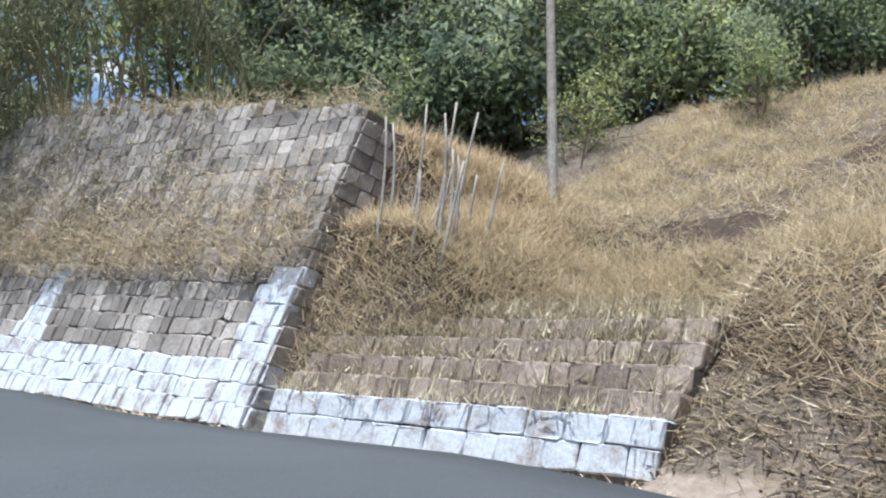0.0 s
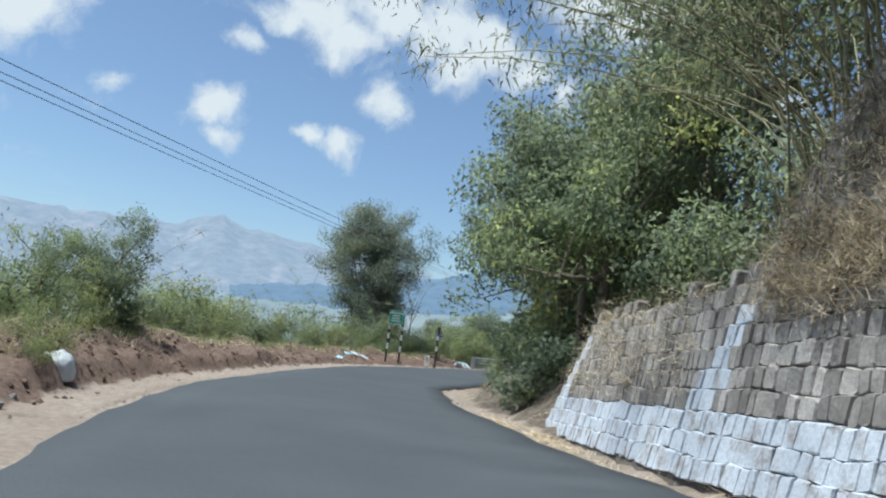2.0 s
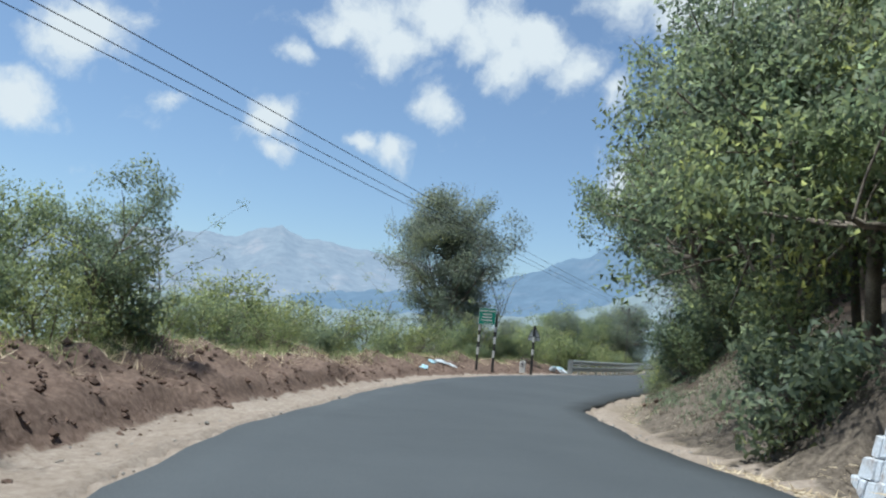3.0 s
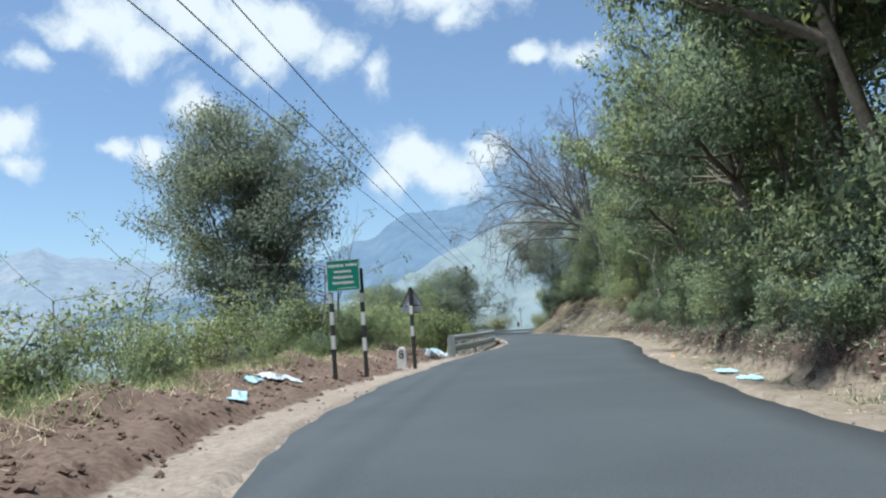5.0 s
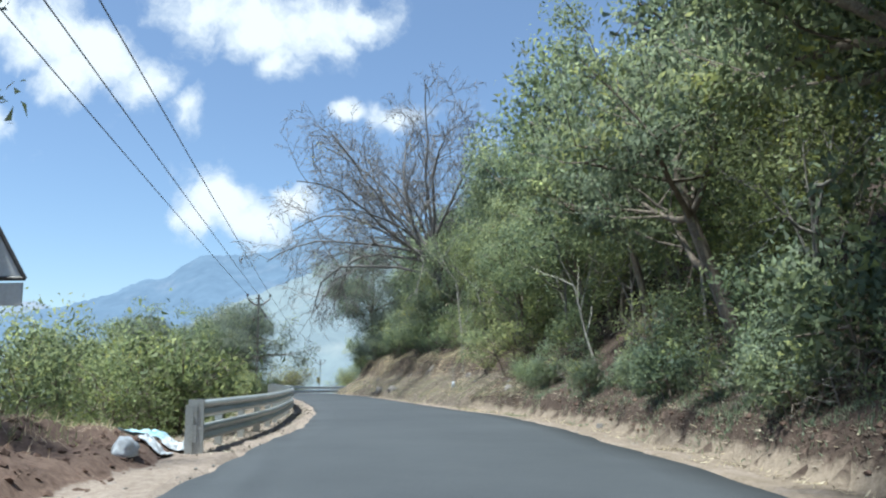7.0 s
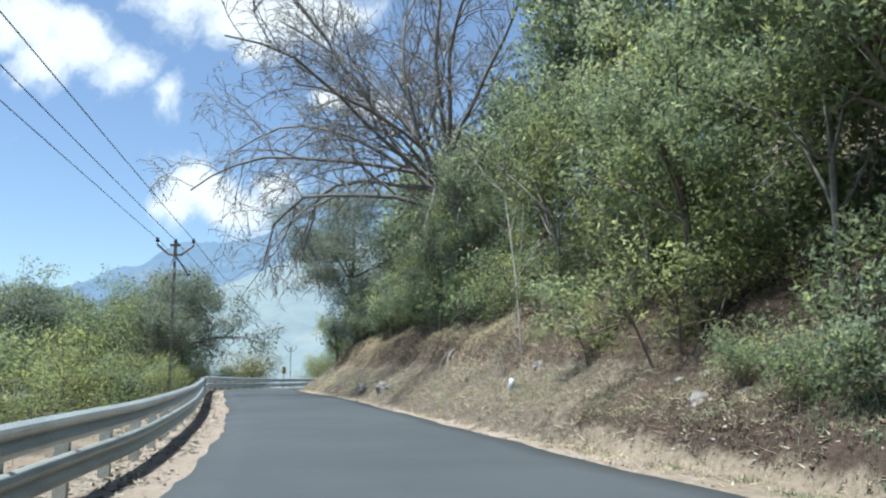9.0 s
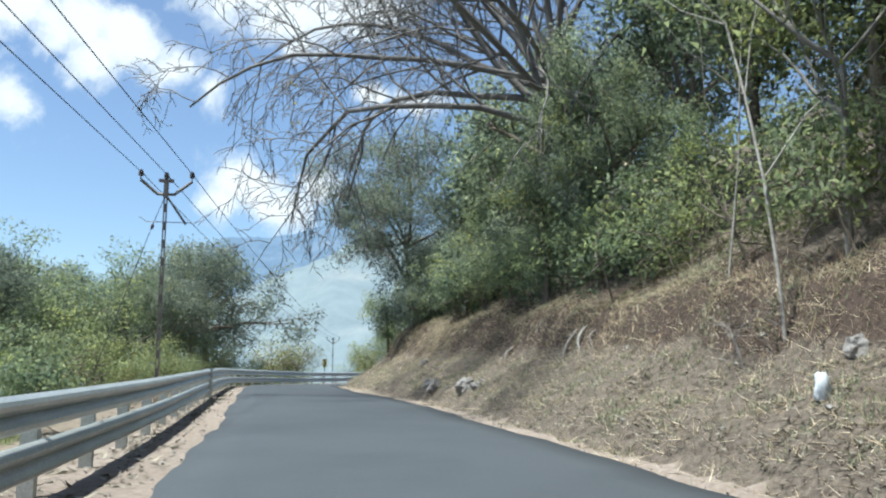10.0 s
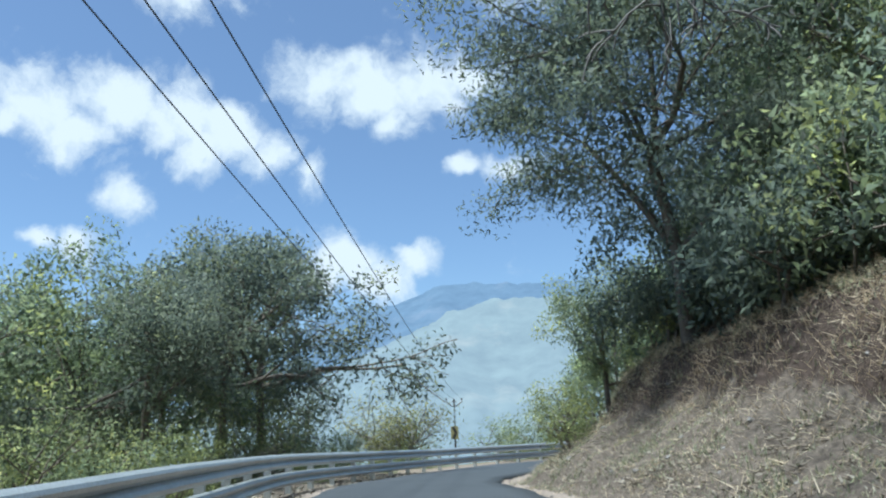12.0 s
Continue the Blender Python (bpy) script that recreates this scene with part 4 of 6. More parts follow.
rim = join(tube([(-0.36, 0.045, 1.80), (0.36, 0.045, 1.80)], 0.018, 6), tube([(0.36, 0.045, 1.80), (0, 0.045, 2.40)], 0.018, 6), tube([(0, 0.045, 2.40), (-0.36, 0.045, 1.80)], 0.018, 6))
part("rim", rim, BLACK_PAINT, plate)
part("lower_plate", box(-0.36, 0.34, 0.055, 0.07, 1.60, 1.77, 0.004), SIGN_BACK, tri)

mile = empty("kilometre_stone", facing(-51.75, 41.75, -1.14, 0.5, -0.87), "small round-topped white kilometre stone with black numeral", "milestone")
bm = bmesh.new()
pts = [(-0.15, -0.2), (0.15, -0.2)] + [(0.15 * math.cos(a), 0.33 + 0.12 * math.sin(a)) for a in np.linspace(0, math.pi, 9)]
ring = [bm.verts.new((x, -0.06, z)) for x, z in pts]
face = bm.faces.new(ring)
ext = bmesh.ops.extrude_face_region(bm, geom=[face])
bmesh.ops.translate(bm, verts=[v for v in ext["geom"] if isinstance(v, bmesh.types.BMVert)], vec=(0, 0.12, 0))
bmesh.ops.recalc_face_normals(bm, faces=list(bm.faces))
bmesh.ops.bevel(bm, geom=[e for e in bm.edges if e.calc_length() < 0.29 or e.verts[0].co.z != e.verts[1].co.z], offset=0.008, segments=1, affect="EDGES")
part("stone", bm, WHITE_PAINT, mile)
num = new("numeral", text_mesh("8", 0.36))
num.data.materials.append(BLACK_PAINT)
num.parent = mile
num.matrix_local = pose(0, -0.064, 0.22, 90, 0, 0)

# far bend marker
marker = empty("chevron_sign", facing(-107.3, 118.8, -2.1, 0.45, -0.89), "small faded yellow bend marker with black chevron on a thin post", "sign")
part("post", box(-0.03, 0.03, -0.03, 0.03, -0.3, 1.6, 0.005), BLACK_PAINT, marker)
cp = part("plate", box(-0.2, 0.2, -0.055, -0.035, 1.0, 1.66, 0.005), FADED_YELLOW, marker)
part("chevron", ([(-0.16, -0.058, 1.64), (0.0, -0.058, 1.64), (0.16, -0.058, 1.33), (0.0, -0.058, 1.02), (-0.16, -0.058, 1.02), (0.0, -0.058, 1.33)], [(0, 1, 2, 5), (5, 2, 3, 4)]), BLACK_PAINT, cp)

# ---- power line ----


def insulator(parent, m):
    prof = [(0.022, 0.0), (0.03, 0.02), (0.085, 0.03), (0.09, 0.05), (0.04, 0.065), (0.085, 0.085), (0.09, 0.105), (0.045, 0.12), (0.075, 0.14), (0.07, 0.17), (0.035, 0.19), (0.05, 0.21), (0.0, 0.225)]
    v, f = [], []
    for r, z in prof:
        for k in range(10):
            a = 2 * math.pi * k / 10
            v.append(m @ Vector((r * math.cos(a), r * math.sin(a), z)))
    for i in range(len(prof) - 1):
        for k in range(10):
            f.append((i * 10 + k, i * 10 + (k + 1) % 10, (i + 1) * 10 + (k + 1) % 10, (i + 1) * 10 + k))
    part("insulator", ([tuple(p) for p in v], f), PORCELAIN, parent, "brown ribbed porcelain insulator", smooth=True)


def power_pole(x, y, z, toward, height, low, label):
    """A steel pole with a V arm; toward: the way the arm's right-hand side points."""
    pole = empty("power_pole", Matrix.Translation((x, y, z)) @ Matrix.Rotation(math.atan2(toward[1], toward[0]), 4, "Z"), label, "power pole", "power poles")
    part("shaft", join(box(-0.055, -0.02, -0.045, 0.045, -low, height - 0.05, 0.004), box(0.02, 0.055, -0.045, 0.045, -low, height - 0.05, 0.004),
                       *[box(-0.02, 0.02, -0.03, 0.03, k, k + 0.25) for k in np.arange(-low + 0.3, height - 0.4, 0.55)], box(-0.07, 0.07, -0.055, 0.055, height - 0.6, height - 0.05, 0.004)), POLE_STEEL, pole)
    for s in (-1, 1):
        arm = part("arm", tube([(0.04 * s, 0, height - 0.5), (0.24 * s, 0, height - 0.5), (0.745 * s, 0, height - 0.08)], 0.05, 4), POLE_STEEL, pole)
        part("pin", tube([(0.745 * s, 0, height - 0.12), (0.745 * s, 0, height + 0.03)], 0.02, 6), POLE_STEEL, pole)
        insulator(pole, Matrix.Translation((0.745 * s, 0, height + 0.02)))
    part("top_bracket", box(-0.22, 0.22, -0.05, 0.05, height - 0.13, height - 0.03, 0.005), POLE_STEEL, pole)
    insulator(pole, Matrix.Translation((0, 0, height - 0.03)))
    return pole


PX, PY = -83.95, 81.67
ARM = Vector((0.73, 0.68, 0))
near_pole = power_pole(PX, PY, -1.9, ARM, 6.95, 1.0, "weathered steel power pole with V arm and three insulators")
part("brace", tube([(0.06, 0, 6.35), (0.62, 0.05, 5.55)], 0.035, 4), POLE_STEEL, near_pole)
part("guard_rod", tube([(-0.75, 0.1, 5.75), (-0.52, 0.05, 5.6), (0.85, 0, 5.6), (1.05, 0, 5.68)], 0.013, 5), POLE_STEEL, near_pole)
part("stay_wire", tube([(-0.05, 0, 6.3), (-0.25, -0.3, 5.6), (-1.5, -1.6, 1.0)], 0.011, 5), WIRE, near_pole)
part("stay_insulator", tube([(-0.28, -0.33, 5.48), (-0.29, -0.34, 5.44), (-0.31, -0.37, 5.34), (-0.32, -0.38, 5.3)], [0.015, 0.045, 0.045, 0.015], 8), PORCELAIN, near_pole)
FX, FY = -128.6, 147.0
power_pole(FX, FY, -4.0, ARM, 6.0, 2.0, "distant steel power pole with V arm among bushes")
BX, BY = -16.7, -5.2


def wire_between(a, b, sag):
    pts = []
    for t in np.linspace(0, 1, 25):
        p = Vector(a).lerp(Vector(b), t)
        pts.append((p.x, p.y, p.z - sag * 4 * t * (1 - t)))
    ob = part("power_line", tube(pts, 0.012, 6), WIRE)
    return tagged(ob, "thin dark overhead power wire", "wire", "overhead wires")


for s, dz in ((-0.745, 0.16), (0.0, 0.12), (0.745, 0.16)):
    top = Vector((PX, PY, -1.9 + 6.95 + dz)) + ARM * s
    wire_between(top, Vector((BX, BY, 5.35 + dz)) + ARM * s, 0.25)
    wire_between(top, Vector((FX, FY, 2.0 + dz)) + ARM * s, 0.8)
power_pole(BX, BY, ground_z(BX, BY), ARM, 5.35 - ground_z(BX, BY), 0.5, "steel power pole carrying the wires behind the bushes")

# ---- rubbish, boulders ----


def crumple(name, x, y, size, flat, mat, label, category, seed, z=None, cuts=3):
    rng = np.random.default_rng(int(seed))
    bm = bmesh.new()
    bmesh.ops.create_icosphere(bm, subdivisions=cuts, radius=1)
    for v in bm.verts:
        n = (noise.noise(v.co * 1.6 + Vector((seed, 0, 0))) * 0.45 + noise.noise(v.co * 4 + Vector((0, seed, 0))) * 0.22) * (0.35 if name == 'white_sack' else 1)
        v.co *= 1 + n
        v.co.x, v.co.y, v.co.z = v.co.x * size[0], v.co.y * size[1], max(v.co.z, -0.4) * flat
    me = bpy.data.meshes.new(name)
    bm.to_mesh(me)
    bm.free()
    me.materials.append(mat)
    me.polygons.foreach_set("use_smooth", np.full(len(me.polygons), mat is not ROCK))
    ob = new(name, me)
    ob.matrix_world = pose(x, y, (ground_z(x, y) if z is None else z) + flat * 0.3, 0, 0, rng.uniform(0, 360))
    return tagged(ob, label, category)


crumple("white_sack", -25.3, 14.5, (0.36, 0.31), 0.36, PLASTIC_WHITE, "bulging dirty white sack half hidden by weeds", "sack", 3, z=-1.12, cuts=4)
for x, y, sx_, sy_, fl, mat, lab, cat, sd in (
        (-56.4, 47.75, 0.26, 0.17, 0.2, PLASTIC_WHITE, "crumpled white plastic bag on the soil heap", "plastic bag", 8),
        (-44.6, 45.6, 0.07, 0.06, 0.05, PLASTIC_ORANGE, "small orange wrapper on the bank", "wrapper", 13),
        (-65.1, 74.3, 0.10, 0.09, 0.22, PLASTIC_WHITE, "white plastic bag caught on the bank", "plastic bag", 14)):
    crumple("plastic_litter", x, y, (sx_, sy_), fl, mat, lab, cat, sd)


def sheet(x, y, lx, ly, turn, folds, mat, label, category, seed):
    """A crumpled plastic sheet lying over the ground, with folds and a ragged rim."""
    nu, nv = 20, 12
    u, v = np.meshgrid(np.linspace(-1, 1, nu), np.linspace(-1, 1, nv), indexing="ij")
    u, v = u + 0.10 * fbm(u * 3, v * 3, 1.0, seed), v + 0.14 * fbm(u * 3, v * 3, 1.0, seed + 3.0)
    c, k = math.cos(turn), math.sin(turn)
    px, py = x + (u * lx * c - v * ly * k), y + (u * lx * k + v * ly * c)
    ridges = np.abs(fbm(u * 2.2 + v * 0.8, v * 2.0, 1.0, seed + 9.0, 3))
    rim_ = np.clip(1.25 - np.maximum(np.abs(u), np.abs(v)), 0.1, 1)
    z = ground_shape(px.ravel(), py.ravel())[0].reshape(px.shape) + 0.05 + folds * (0.35 + ridges) * rim_
    top = np.stack([px.ravel(), py.ravel(), z.ravel()], 1)
    gi_ = np.arange(nu * nv).reshape(nu, nv)
    f = np.stack([gi_[:-1, :-1].ravel(), gi_[1:, :-1].ravel(), gi_[1:, 1:].ravel(), gi_[:-1, 1:].ravel()], 1)
    edge_ = np.concatenate([gi_[:-1, 0], gi_[-1, :-1], gi_[:0:-1, -1], gi_[0, :0:-1]])
    n = nu * nv
    hem = [(int(a_), int(b_), int(b_) + n, int(a_) + n) for a_, b_ in zip(np.roll(edge_, -1), edge_)]
    ob = new("plastic_sheet", mesh_of("plastic_sheet", np.concatenate([top, top - np.array((0, 0, 0.012))]), f.tolist() + (f[:, ::-1] + n).tolist() + hem, mat))
    return tagged(ob, label, category)


for x, y, lx_, ly_, tu_, fo_, mat, lab, cat, sd in (
        (-48.25, 34.65, 0.72, 0.22, 2.1, 0.07, PLASTIC_WHITE, "crumpled white plastic sheet on the red soil", "plastic sheet", 5.2),
        (-47.65, 33.55, 0.24, 0.14, 2.2, 0.06, PLASTIC_BLUE, "crumpled pale blue plastic sheet on the red soil", "plastic sheet", 6.4),
        (-46.3, 32.3, 0.62, 0.15, 2.5, 0.08, PLASTIC_BLUE, "pale blue plastic bag among weeds", "plastic bag", 7.1),
        (-57.9, 49.5, 0.42, 0.24, 0.4, 0.13, PLASTIC_BLUE, "pile of pale plastic rubbish by the barrier", "rubbish pile", 9.3),
        (-57.4, 49.8, 0.36, 0.24, 1.1, 0.14, PLASTIC_WHITE, "white plastic rubbish heaped by the barrier", "rubbish pile", 10.7),
        (-57.2, 49.0, 0.30, 0.2, 0.1, 0.10, PLASTIC_WHITE, "torn white plastic sheet by the barrier", "rubbish pile", 15.9),
        (-40.35, 39.75, 0.34, 0.2, 2.2, 0.06, PLASTIC_BLUE, "flattened pale blue plastic bag on the shoulder", "plastic bag", 11.4),
        (-39.17, 38.08, 0.32, 0.22, 2.0, 0.06, PLASTIC_BLUE, "flattened pale blue plastic wrapper on the shoulder", "plastic bag", 12.8)):
    sheet(x, y, lx_, ly_, tu_, fo_, mat, lab, cat, sd)
for x, y, r, sd in ((-77.2, 86.4, 0.30, 21), (-77.75, 86.95, 0.22, 22), (-74.85, 84.1, 0.28, 23), (-80.1, 90.5, 0.2, 24), (-74.3, 83.7, 0.18, 25), (-59.6, 68.6, 0.15, 26), (-64.8, 75.4, 0.2, 27), (-21.9, 13.0, 0.14, 30), (-22.6, 13.4, 0.1, 31), (-53.0, 59.8, 0.14, 32)):
    crumple("boulder", x, y, (r, r * 0.75), r * 0.95, ROCK, "rough grey boulder at the foot of the bank", "boulder", sd, z=ground_z(x, y) - r * 0.28, cuts=3)

# ---- plants ----


class Growth:
    """Collects the tubes of a plant's wood and the tips that carry leaves."""

    def __init__(self, seed):
        self.rng = random.Random(seed)
        self.v, self.f, self.tips = [], [], []

    def limb(self, pts, r0, r1, sides):
        n = len(pts)
        r0, r1 = max(r0, self.twig), max(r1, self.twig * 0.6)
        v, f = tube(pts, [r0 + (r1 - r0) * i / (n - 1) for i in range(n)], sides, cap=False)
        k = len(self.v)
        self.v += [tuple(p) for p in v]
        self.f += [tuple(i + k for i in q) for q in f]

    floor, draw_to, twig = -9.0, 9, 0.0

    def branch(self, p, d, length, r, level, levels, kids, spread, lift, taper=0.62):
        rng = self.rng
        pts, dirn = [Vector(p)], Vector(d).normalized()
        steps = 4 if level < levels else 3
        for _ in range(steps):
            w = 0.13 if level else 0.05
            dirn = (dirn + Vector((rng.gauss(0, w), rng.gauss(0, w), rng.gauss(0, 0.09) + lift * 0.12))).normalized()
            if level and pts[-1].z < self.floor:
                dirn = Vector((dirn.x, dirn.y, max(dirn.z, 0.06))).normalized()
            pts.append(pts[-1] + dirn * length / steps)
        if level <= self.draw_to:
            self.limb(pts, r, r * taper if level < levels else r * 0.35, 6 if level == 0 else 4 if level == 1 else 3)
        if level and level < levels:
            self.tips += [(pts[k], dirn) for k in (2, 3, 4)]
        if level >= levels:
            self.tips += [(pts[k], dirn) for k in range(1, len(pts))]
            return
        for i in range(kids[level]):
            k = rng.choice((2, 3, 4) if level else (2, 3, 3, 4, 4))
            base = pts[k]
            side = Vector((rng.gauss(0, 1), rng.gauss(0, 1), rng.gauss(0, 0.5))).normalized()
            nd = (dirn * (1 - spread) + side * spread + Vector((0, 0, lift * 0.25))).normalized()
            self.branch(base, nd, length * rng.uniform(0.58, 0.85), r * taper * rng.uniform(0.55, 0.8), level + 1, levels, kids, spread, lift, taper)


def leaf_cloud(spots, count, scatter, size, seed, droop=0.0, slim=0.42, quad=False):
    """Leaves strewn round the tips: verts, faces, and for each leaf the way out of its clump and the clump's tint."""
    rng = np.random.default_rng(seed)
    spots = np.array([tuple(p) for p in spots], dtype=float)
    which = rng.integers(0, len(spots), count)
    off = rng.normal(0, scatter, (count, 3)) * np.array((1, 1, 0.75))
    off *= np.minimum(1, 1.75 * scatter / np.linalg.norm(off, axis=1))[:, None]
    c = spots[which] + off
    mid_z = np.percentile(spots[:, 2], 45)
    whole = (c - np.array((spots[:, 0].mean(), spots[:, 1].mean(), mid_z))) / max(0.5, np.ptp(spots[:, 2]) * 0.5)
    puff = off / (scatter * 1.5) + 0.55 * whole + np.array((0, 0, 0.25))
    puff /= np.maximum(np.linalg.norm(puff, axis=1), 0.7)[:, None]
    tint = (np.clip(rng.normal(0, 0.21, len(spots)), -0.5, 0.5))[which]
    axis_ = rng.normal(0, 1, (count, 3))
    axis_[:, 2] -= droop
    axis_ /= np.linalg.norm(axis_, axis=1)[:, None]
    other = rng.normal(0, 1, (count, 3))
    other[:, 2] *= 0.5
    wide = np.cross(axis_, other)
    wide /= np.linalg.norm(wide, axis=1)[:, None] + 1e-9
    s = size * rng.uniform(0.5, 1.4, count)[:, None]
    p0, p2 = c - axis_ * s * 0.5, c + axis_ * s * 0.5
    bend = np.cross(axis_, wide) * s * 0.08
    if quad:
        mid_ = p0 + axis_ * s * 0.42
        v = np.stack([p0, mid_ + wide * s * slim * 0.5 - bend, p2, mid_ - wide * s * slim * 0.5 - bend], 1).reshape(-1, 3)
        return v, np.arange(count * 4).reshape(-1, 4), puff, tint
    p1, p3 = p0 + wide * s * slim * 0.5 - bend, p0 - wide * s * slim * 0.5 + axis_ * s * 0.18
    v = np.stack([p1, p2, p3], 1).reshape(-1, 3)
    return v, np.arange(count * 3).reshape(-1, 3), puff, tint


def leaf_mesh(name, v, f, puff, tint, mat):
    me = bpy.data.meshes.new(name)
    n, c = np.asarray(f).shape
    me.vertices.add(len(v))
    me.vertices.foreach_set("co", np.asarray(v, dtype=np.float32).ravel())
    me.loops.add(n * c)
    me.loops.foreach_set("vertex_index", np.asarray(f, dtype=np.int32).ravel())
    me.polygons.add(n)
    me.polygons.foreach_set("loop_start", np.arange(0, n * c, c, dtype=np.int32))
    me.attributes.new("puff", "FLOAT_VECTOR", "POINT").data.foreach_set("vector", np.repeat(puff, c, axis=0).astype(np.float32).ravel())
    me.attributes.new("tint", "FLOAT", "POINT").data.foreach_set("value", np.repeat(tint, c).astype(np.float32))
    me.materials.append(mat)
    me.update(calc_edges=True)
    return me


def plant(name, label, category, seed, trunk, levels, kids, spread, lift, leaves, scatter, size, leaf_mat, wood=None, lean=(0, 0), stems=1, group="", slim=0.42, droop=0.2, size_to=None, floor=-9.0, draw_to=9, pct=100, twig=0.0, clumps=0, quad=False):
    """A tree or shrub at the origin. trunk: (length, radius)."""
    g = Growth(seed)
    g.floor, g.draw_to, g.twig = floor, draw_to, twig
    for s in range(stems):
        a = g.rng.uniform(0, 6.28)
        off = Vector((math.cos(a), math.sin(a), 0)) * (0.0 if stems == 1 else g.rng.uniform(0.05, 0.3))
        d = Vector((lean[0], lean[1], 1)) if stems == 1 else Vector((math.cos(a) * 0.55, math.sin(a) * 0.55, 1))
        g.branch(off - Vector((0, 0, 0.3)), d, trunk[0] * g.rng.uniform(0.85, 1.1), trunk[1], 0, levels, kids, spread, lift)
    if size_to:
        t = np.array([tuple(p) for p, _ in g.tips])
        kz = size_to[1] / np.percentile(t[:, 2], pct)
        kr = size_to[0] / np.percentile(np.hypot(t[:, 0], t[:, 1]), 94)
        g.v = [(x * kr, y * kr, z * kz) for x, y, z in g.v]
        g.tips = [((p[0] * kr, p[1] * kr, p[2] * kz), d) for p, d in g.tips]
    ob = empty(name, Matrix.Identity(4), label, category, group)
    stem = part("trunk", (g.v, g.f), wood or BARK, ob, smooth=True)
    if levels == 1 and stems == 1 and trunk[1] < 0.03:
        tagged(stem, "thin arching stems", kind="stuff")
    if leaves:
        spots = [p for p, _ in g.tips]
        if size_to:
            hw, hh = size_to[0] * 1.12, size_to[1] * 0.53
            spots = [p for p in spots if (p[0] ** 2 + p[1] ** 2) / hw ** 2 + (p[2] - hh) ** 2 / hh ** 2 < 1.15] or spots
        if clumps:
            spots = g.rng.sample(spots, min(clumps, len(spots)))
        v, f, puff, tint = leaf_cloud(spots, leaves, scatter, size, seed, droop, slim, quad)
        low = v[:, 2] < 0.02
        v[low, 2] = 0.02
        crown = new("crown", leaf_mesh("crown", v, f, puff, tint, leaf_mat))
        crown.parent = ob
    return ob


def put(template, x, y, scale=1.0, turn=0.0, sink=0.1, first=[]):
    m = Matrix.LocRotScale((x, y, ground_z(x, y) - sink), Euler((0, 0, turn)), (scale, scale, scale * prng.uniform(0.9, 1.12)))
    if template not in first:
        first.append(template)
        template.matrix_world = m
        return template
    ob = copy_thing(template, Matrix.Identity(4))
    ob.matrix_basis = m
    return ob


prng = random.Random(77)
GREEN = "roadside greenery"
trees_dark = [plant("broadleaf_tree", "dense dark green broadleaf tree on the steep bank", "tree", 100 + k, (3.2, 0.16), 3, (6, 4, 4), 0.62, 0.3, 12000, 0.36, 0.145, LEAF_DARK, group=GREEN, size_to=(2.9, 8.8), draw_to=2, clumps=140, slim=0.5, droop=0.5) for k in range(2)]
trees_mid = [plant("broadleaf_tree", "green broadleaf tree with dusty leaves on the bank", "tree", 120 + k, (2.7, 0.12), 3, (6, 4, 4), 0.66, 0.25, 10500, 0.33, 0.125, LEAF_MID, group=GREEN, size_to=(2.4, 6.6), draw_to=2, clumps=120, slim=0.5, droop=0.5) for k in range(2)]
trees_back = [plant("broadleaf_tree", "dark green broadleaf tree farther up the bank", "tree", 110 + k, (3.2, 0.16), 3, (6, 4, 4), 0.62, 0.3, 5400, 0.38, 0.195, m_, group=GREEN, size_to=(2.8, 8.2), draw_to=2, clumps=120, slim=0.5) for k, m_ in ((0, LEAF_DARK), (1, LEAF_MID), (2, LEAF_DARK))]
trees_pale = [plant("broadleaf_tree", "thin pale green tree with half its leaves dropped", "tree", 130 + k, (2.7, 0.09), 3, (6, 4, 3), 0.6, 0.3, 5500, 0.30, 0.115, LEAF_LIGHT, DRY_WOOD, group=GREEN, size_to=(2.1, 6.4), clumps=90) for k in range(2)]
shrubs_dark = [plant("shrub", "dense dark green shrub on the bank", "shrub", 140 + k, (0.95, 0.03), 2, (6, 5), 0.7, 0.2, 3000, 0.24, 0.135, LEAF_DARK, stems=4, group=GREEN, size_to=(1.3, 2.5), draw_to=1, clumps=60, slim=0.5) for k in range(2)]
shrubs_mid = [plant("shrub", "straggly green shrub on the bank", "shrub", 150 + k, (0.95, 0.025), 2, (6, 5), 0.7, 0.25, 2800, 0.24, 0.118, LEAF_MID, stems=4, group=GREEN, size_to=(1.3, 2.4), draw_to=1, clumps=55) for k in range(2)]
shrubs_light = [plant("shrub", "light green feathery thorn shrub by the road", "shrub", 160 + k, (1.15, 0.025), 2, (6, 5), 0.72, 0.15, 3000, 0.25, 0.105, LEAF_LIGHT, stems=5, group=GREEN, slim=0.36, size_to=(1.6, 2.5), draw_to=1, clumps=60) for k in range(3)]
shrubs_dry = [plant("shrub", "bare brown twiggy shrub", "shrub", 170 + k, (0.9, 0.02), 2, (6, 6), 0.75, 0.2, 260, 0.2, 0.09, LITTER, DRY_WOOD, stems=3, group=GREEN, size_to=(1.2, 2.0)) for k in range(2)]
acacia = [plant("acacia_tree", "spreading fine-leaved acacia tree beyond the barrier", "tree", 180 + k, (2.4, 0.09), 4, (6, 4, 4, 3), 0.70, 0.18, 19000, 0.37, 0.155, LEAF_SHADY if k else LEAF_MID, group=GREEN, slim=0.44, size_to=(4.6, 8.4), draw_to=3, clumps=240) for k in range(2)]
